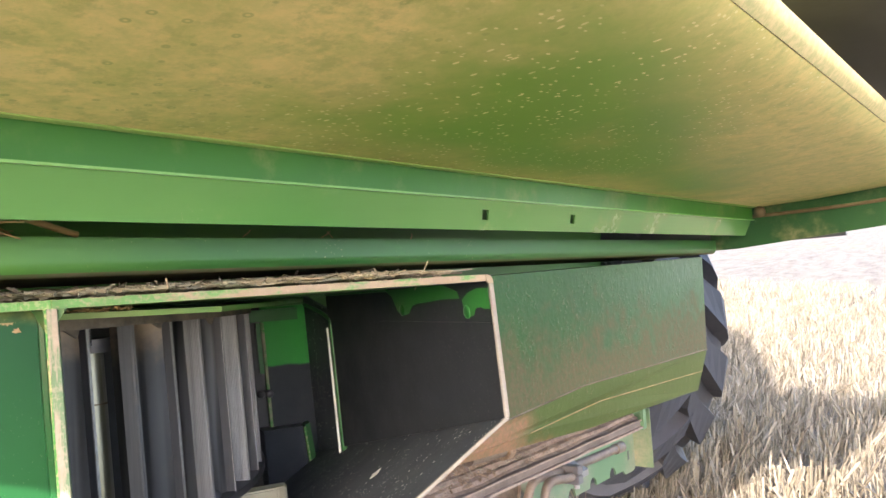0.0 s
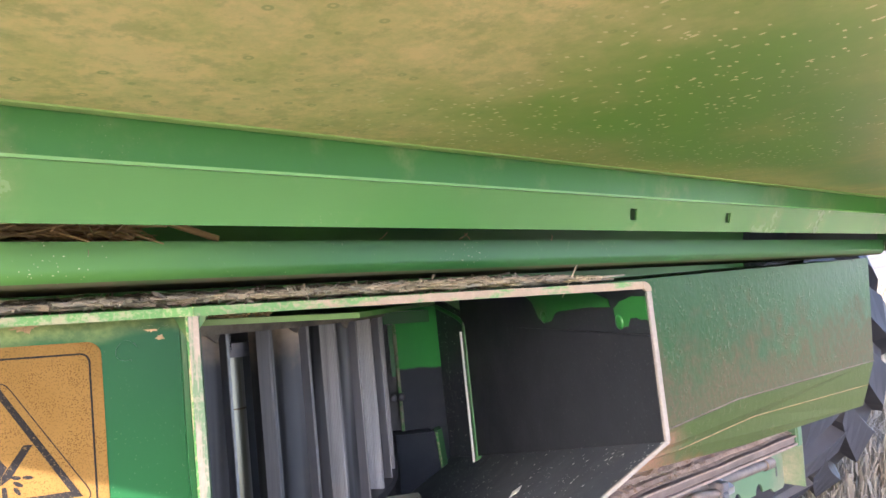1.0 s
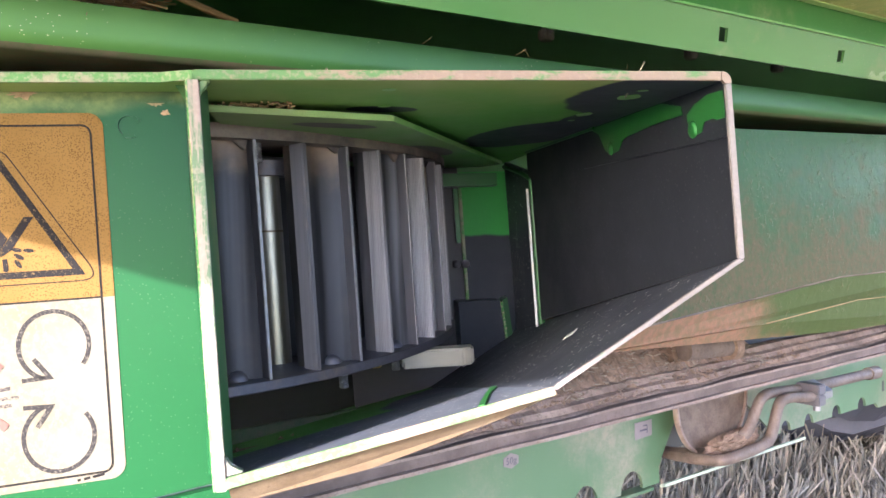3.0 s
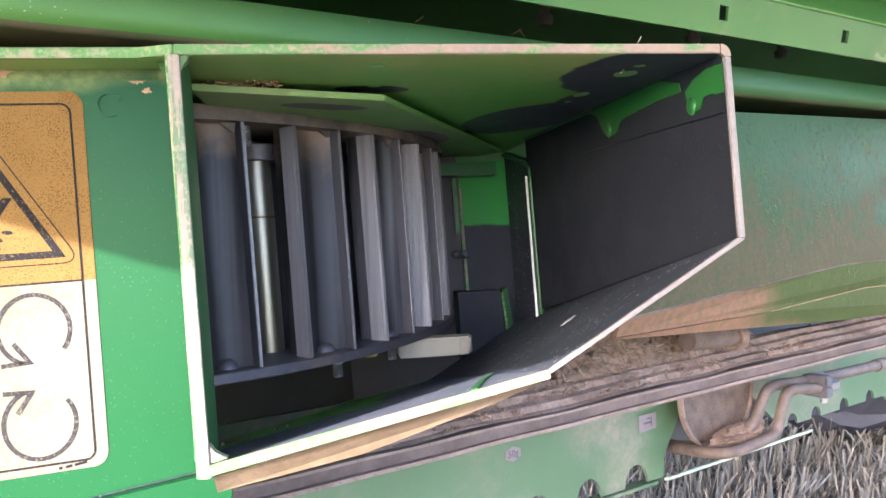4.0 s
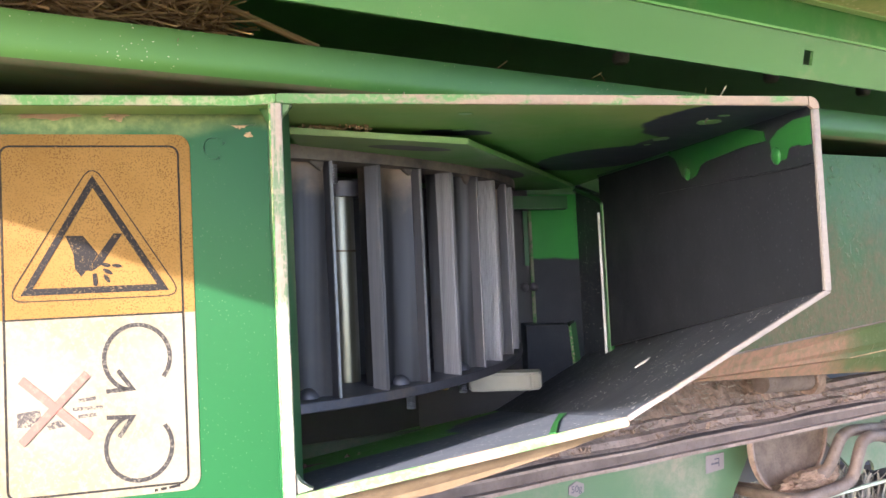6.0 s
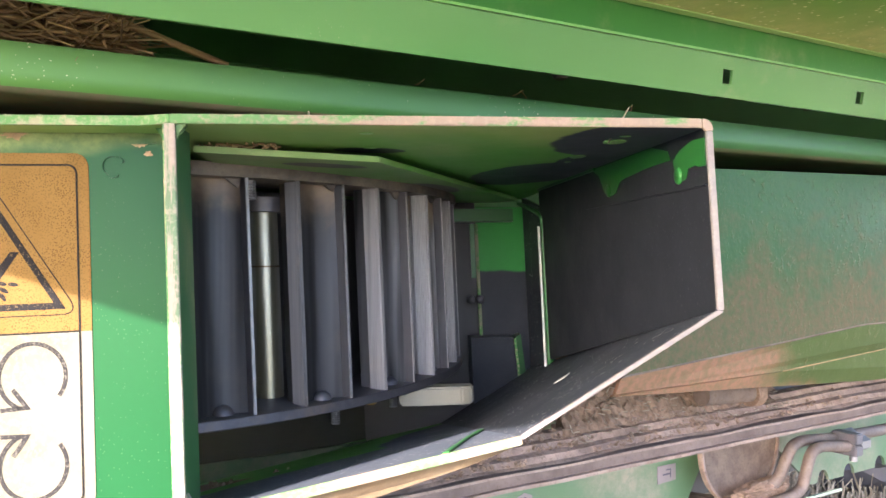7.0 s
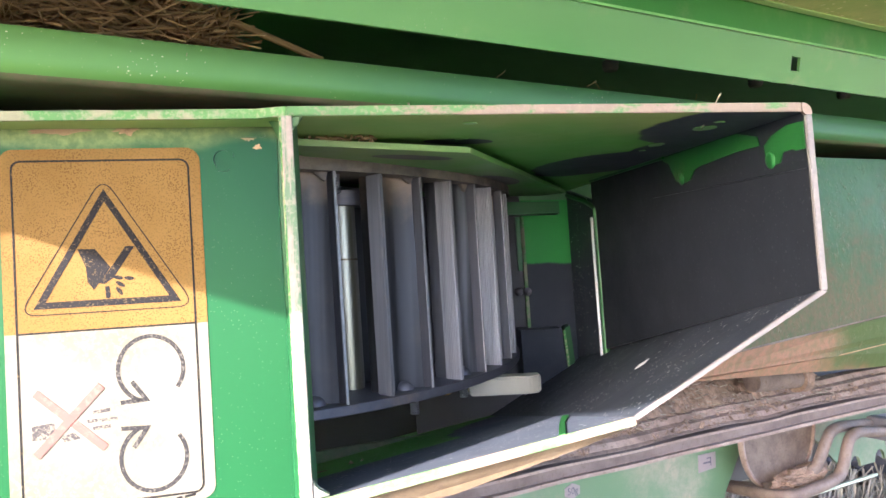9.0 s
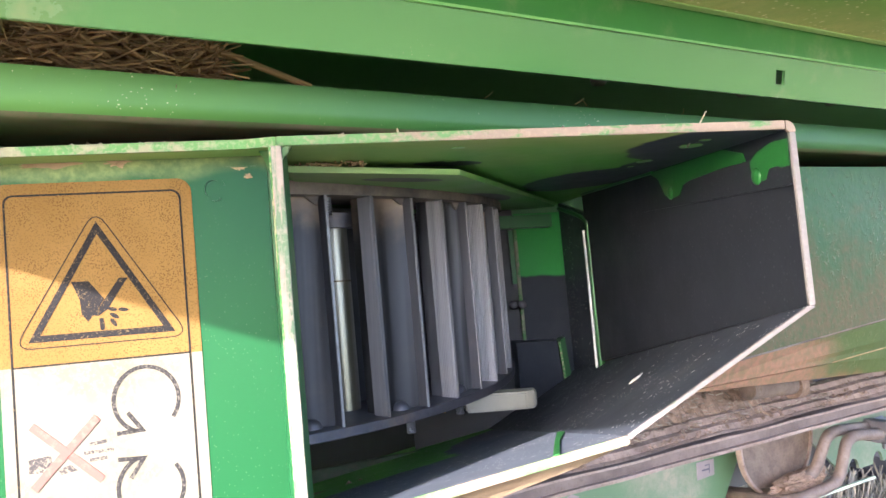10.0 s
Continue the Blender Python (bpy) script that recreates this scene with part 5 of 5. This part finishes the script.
    nx, ny = 250, 70
    rows = []
    for i in range(nx + 1):
        x = 0.68 + 0.62 * i / nx
        row = []
        for j in range(ny + 1):
            y = 0.832 + 0.143 * j / ny
            h = max(0.0, 1 - ((x - 1.0) / 0.36) ** 2) * (0.057 * min(1.0, max(0.0, (y - 0.832) / 0.05)))
            h *= 0.75 + 0.5 * noise.noise((x * 14, y * 14, 3))
            h += 0.007 * noise.noise((x * 60, y * 60, 1)) + 0.006 * noise.noise((x * 140, y * 140, 4)) + 0.0035 * noise.noise((x * 290, y * 290, 7))
            row.append(bm.verts.new((x, y, -0.2935 + 0.30 * (y - 0.815) + h)))
        rows.append(row)
    for i in range(nx):
        for j in range(ny):
            if (rows[i][j].co - Vector((0.356, 0.608, 0))).dot(U) > 0.355:
                bm.faces.new((rows[i][j], rows[i + 1][j], rows[i + 1][j + 1], rows[i][j + 1]))
    bmesh.ops.delete(bm, geom=[q for q in bm.verts if not q.link_faces], context="VERTS")
    bmesh.ops.solidify(bm, geom=bm.faces[:], thickness=0.02)
    e = part("earth_pile", bm, M_soil, None, smooth=True)
    e.matrix_world = MT
    tagged(e, "brown dry earth and chaff heaped on the rail", "earth", kind="stuff")
    rng = random.Random(21)
    vs, fs = [], []
    for _ in range(1500):
        x = rng.gauss(0.78, 0.34)
        y = 0.812 + 0.046 * rng.random() ** 0.8
        if not -0.3 < x < 1.6 or noise.noise((x * 9, y * 60, 2)) < -0.12:
            continue
        r = rng.uniform(0.0012, 0.0042)
        c = Vector((x, y, -0.2985 + 0.004 * (x - 0.3) + (y - 0.812) * 0.54 + 0.001))
        i = len(vs)
        vs += [c + Vector((a * r * rng.uniform(0.6, 1.3), b * r * rng.uniform(0.6, 1.3), e * r * rng.uniform(0.5, 1.0))) for a, b, e in ((1, 0, 0), (0, 1, 0), (-1, 0, 0), (0, -1, 0), (0, 0, 1), (0, 0, -1))]
        fs += [(i + a, i + (a + 1) % 4, i + 4) for a in range(4)] + [(i + (a + 1) % 4, i + a, i + 5) for a in range(4)]
    me = bpy.data.meshes.new("earth_crumbs")
    me.from_pydata(vs, [], fs)
    me.materials.append(M_soil)
    o = new("earth_crumbs", me)
    o.matrix_world = MT
    tagged(o, "dry crumbs of earth strewn along the ribbed rail", "earth", kind="stuff")
    rng = random.Random(11)
    o = sticks("earth_chaff", M_chaff, None, 420, lambda g: ((x := g.uniform(0.86, 1.28)), (y := g.uniform(0.82, 0.90)), -0.292 + 0.30 * (y - 0.815) + max(0.0, 1 - ((x - 1.0) / 0.36) ** 2) * 0.048 * min(1.0, (y - 0.815) / 0.06)), (0.004, 0.012), (0.0008, 0.0018), rng=rng)
    o.matrix_world = MT
    tagged(o, "short broken chaff lying in the heaped earth", "chaff", kind="stuff")
    l = thing("support_lug", "earth-caked round lug under the cover", "lug")
    part("lug", tube([(1.068, 0.812, -0.2465), (1.164, 0.812, -0.2515)], 0.014, 20), M_tank, l, smooth=True)
    part("flange", tube([(1.1645, 0.812, -0.2535), (1.181, 0.812, -0.2545)], 0.0185, 24), M_soil, l, "round earth-caked flange", smooth=True)

build_lower()


def build_tyre():
    c, yaw = Vector((2.86, 1.683, -0.181)), 74
    m = MT @ pose(*c, 0, 0, yaw) @ pose(0, 0, 0, 90, 0, 0)
    t = thing("tractor_wheel", "large black tractor tyre with deep curved lugs", "wheel", m)
    R, w = 0.635, 0.27
    tyre = part("tyre", lathe([(0.36, -w + 0.04), (0.48, -w), (0.60, -w + 0.005), (R, -w + 0.05), (R + 0.015, 0), (R, w - 0.05), (0.60, w - 0.005), (0.48, w), (0.36, w - 0.04)], 64), M_tyre, t, smooth=True)
    part("rim", lathe([(0.0, -0.05), (0.30, -0.05), (0.37, -w + 0.05), (0.37, w - 0.05), (0.30, 0.05), (0.0, 0.05)], 48), plain("rim paint", (0.55, 0.38, 0.03), 0.5), t, smooth=True)
    lug = bmesh.new()
    rows = []
    for i in range(7):
        q = i / 6
        z = 0.02 - q * (w + 0.01)
        ang = 0.34 * q ** 0.8
        r0 = R - 0.01 - 0.05 * max(0, q - 0.7) / 0.3
        r1 = R + 0.062 - 0.075 * max(0, q - 0.75) / 0.25
        hw = (0.040 + 0.030 * q) / R
        rows.append([lug.verts.new((r * math.cos(ang + s), r * math.sin(ang + s), z)) for r, s in ((r0, -hw * 1.4), (r1, -hw), (r1, hw), (r0, hw * 1.4))])
    for a, b in zip(rows, rows[1:]):
        for j in range(4):
            lug.faces.new((a[j], a[(j + 1) % 4], b[(j + 1) % 4], b[j]))
    lug.faces.new(rows[0]), lug.faces.new(rows[-1][::-1])
    first = part("lug", lug, M_tyre, tyre)
    n = 19
    for i in range(n):
        for side in (0, 1):
            if i == 0 and side == 0:
                continue
            o = new("lug", first.data)
            o.parent = tyre
            o.matrix_local = (pose(0, 0, 0, 0, 0, 360 / n * (i + 0.5 * side)) @ (Matrix.Diagonal((1, 1, -1, 1)) if side else Matrix()))


build_tyre()
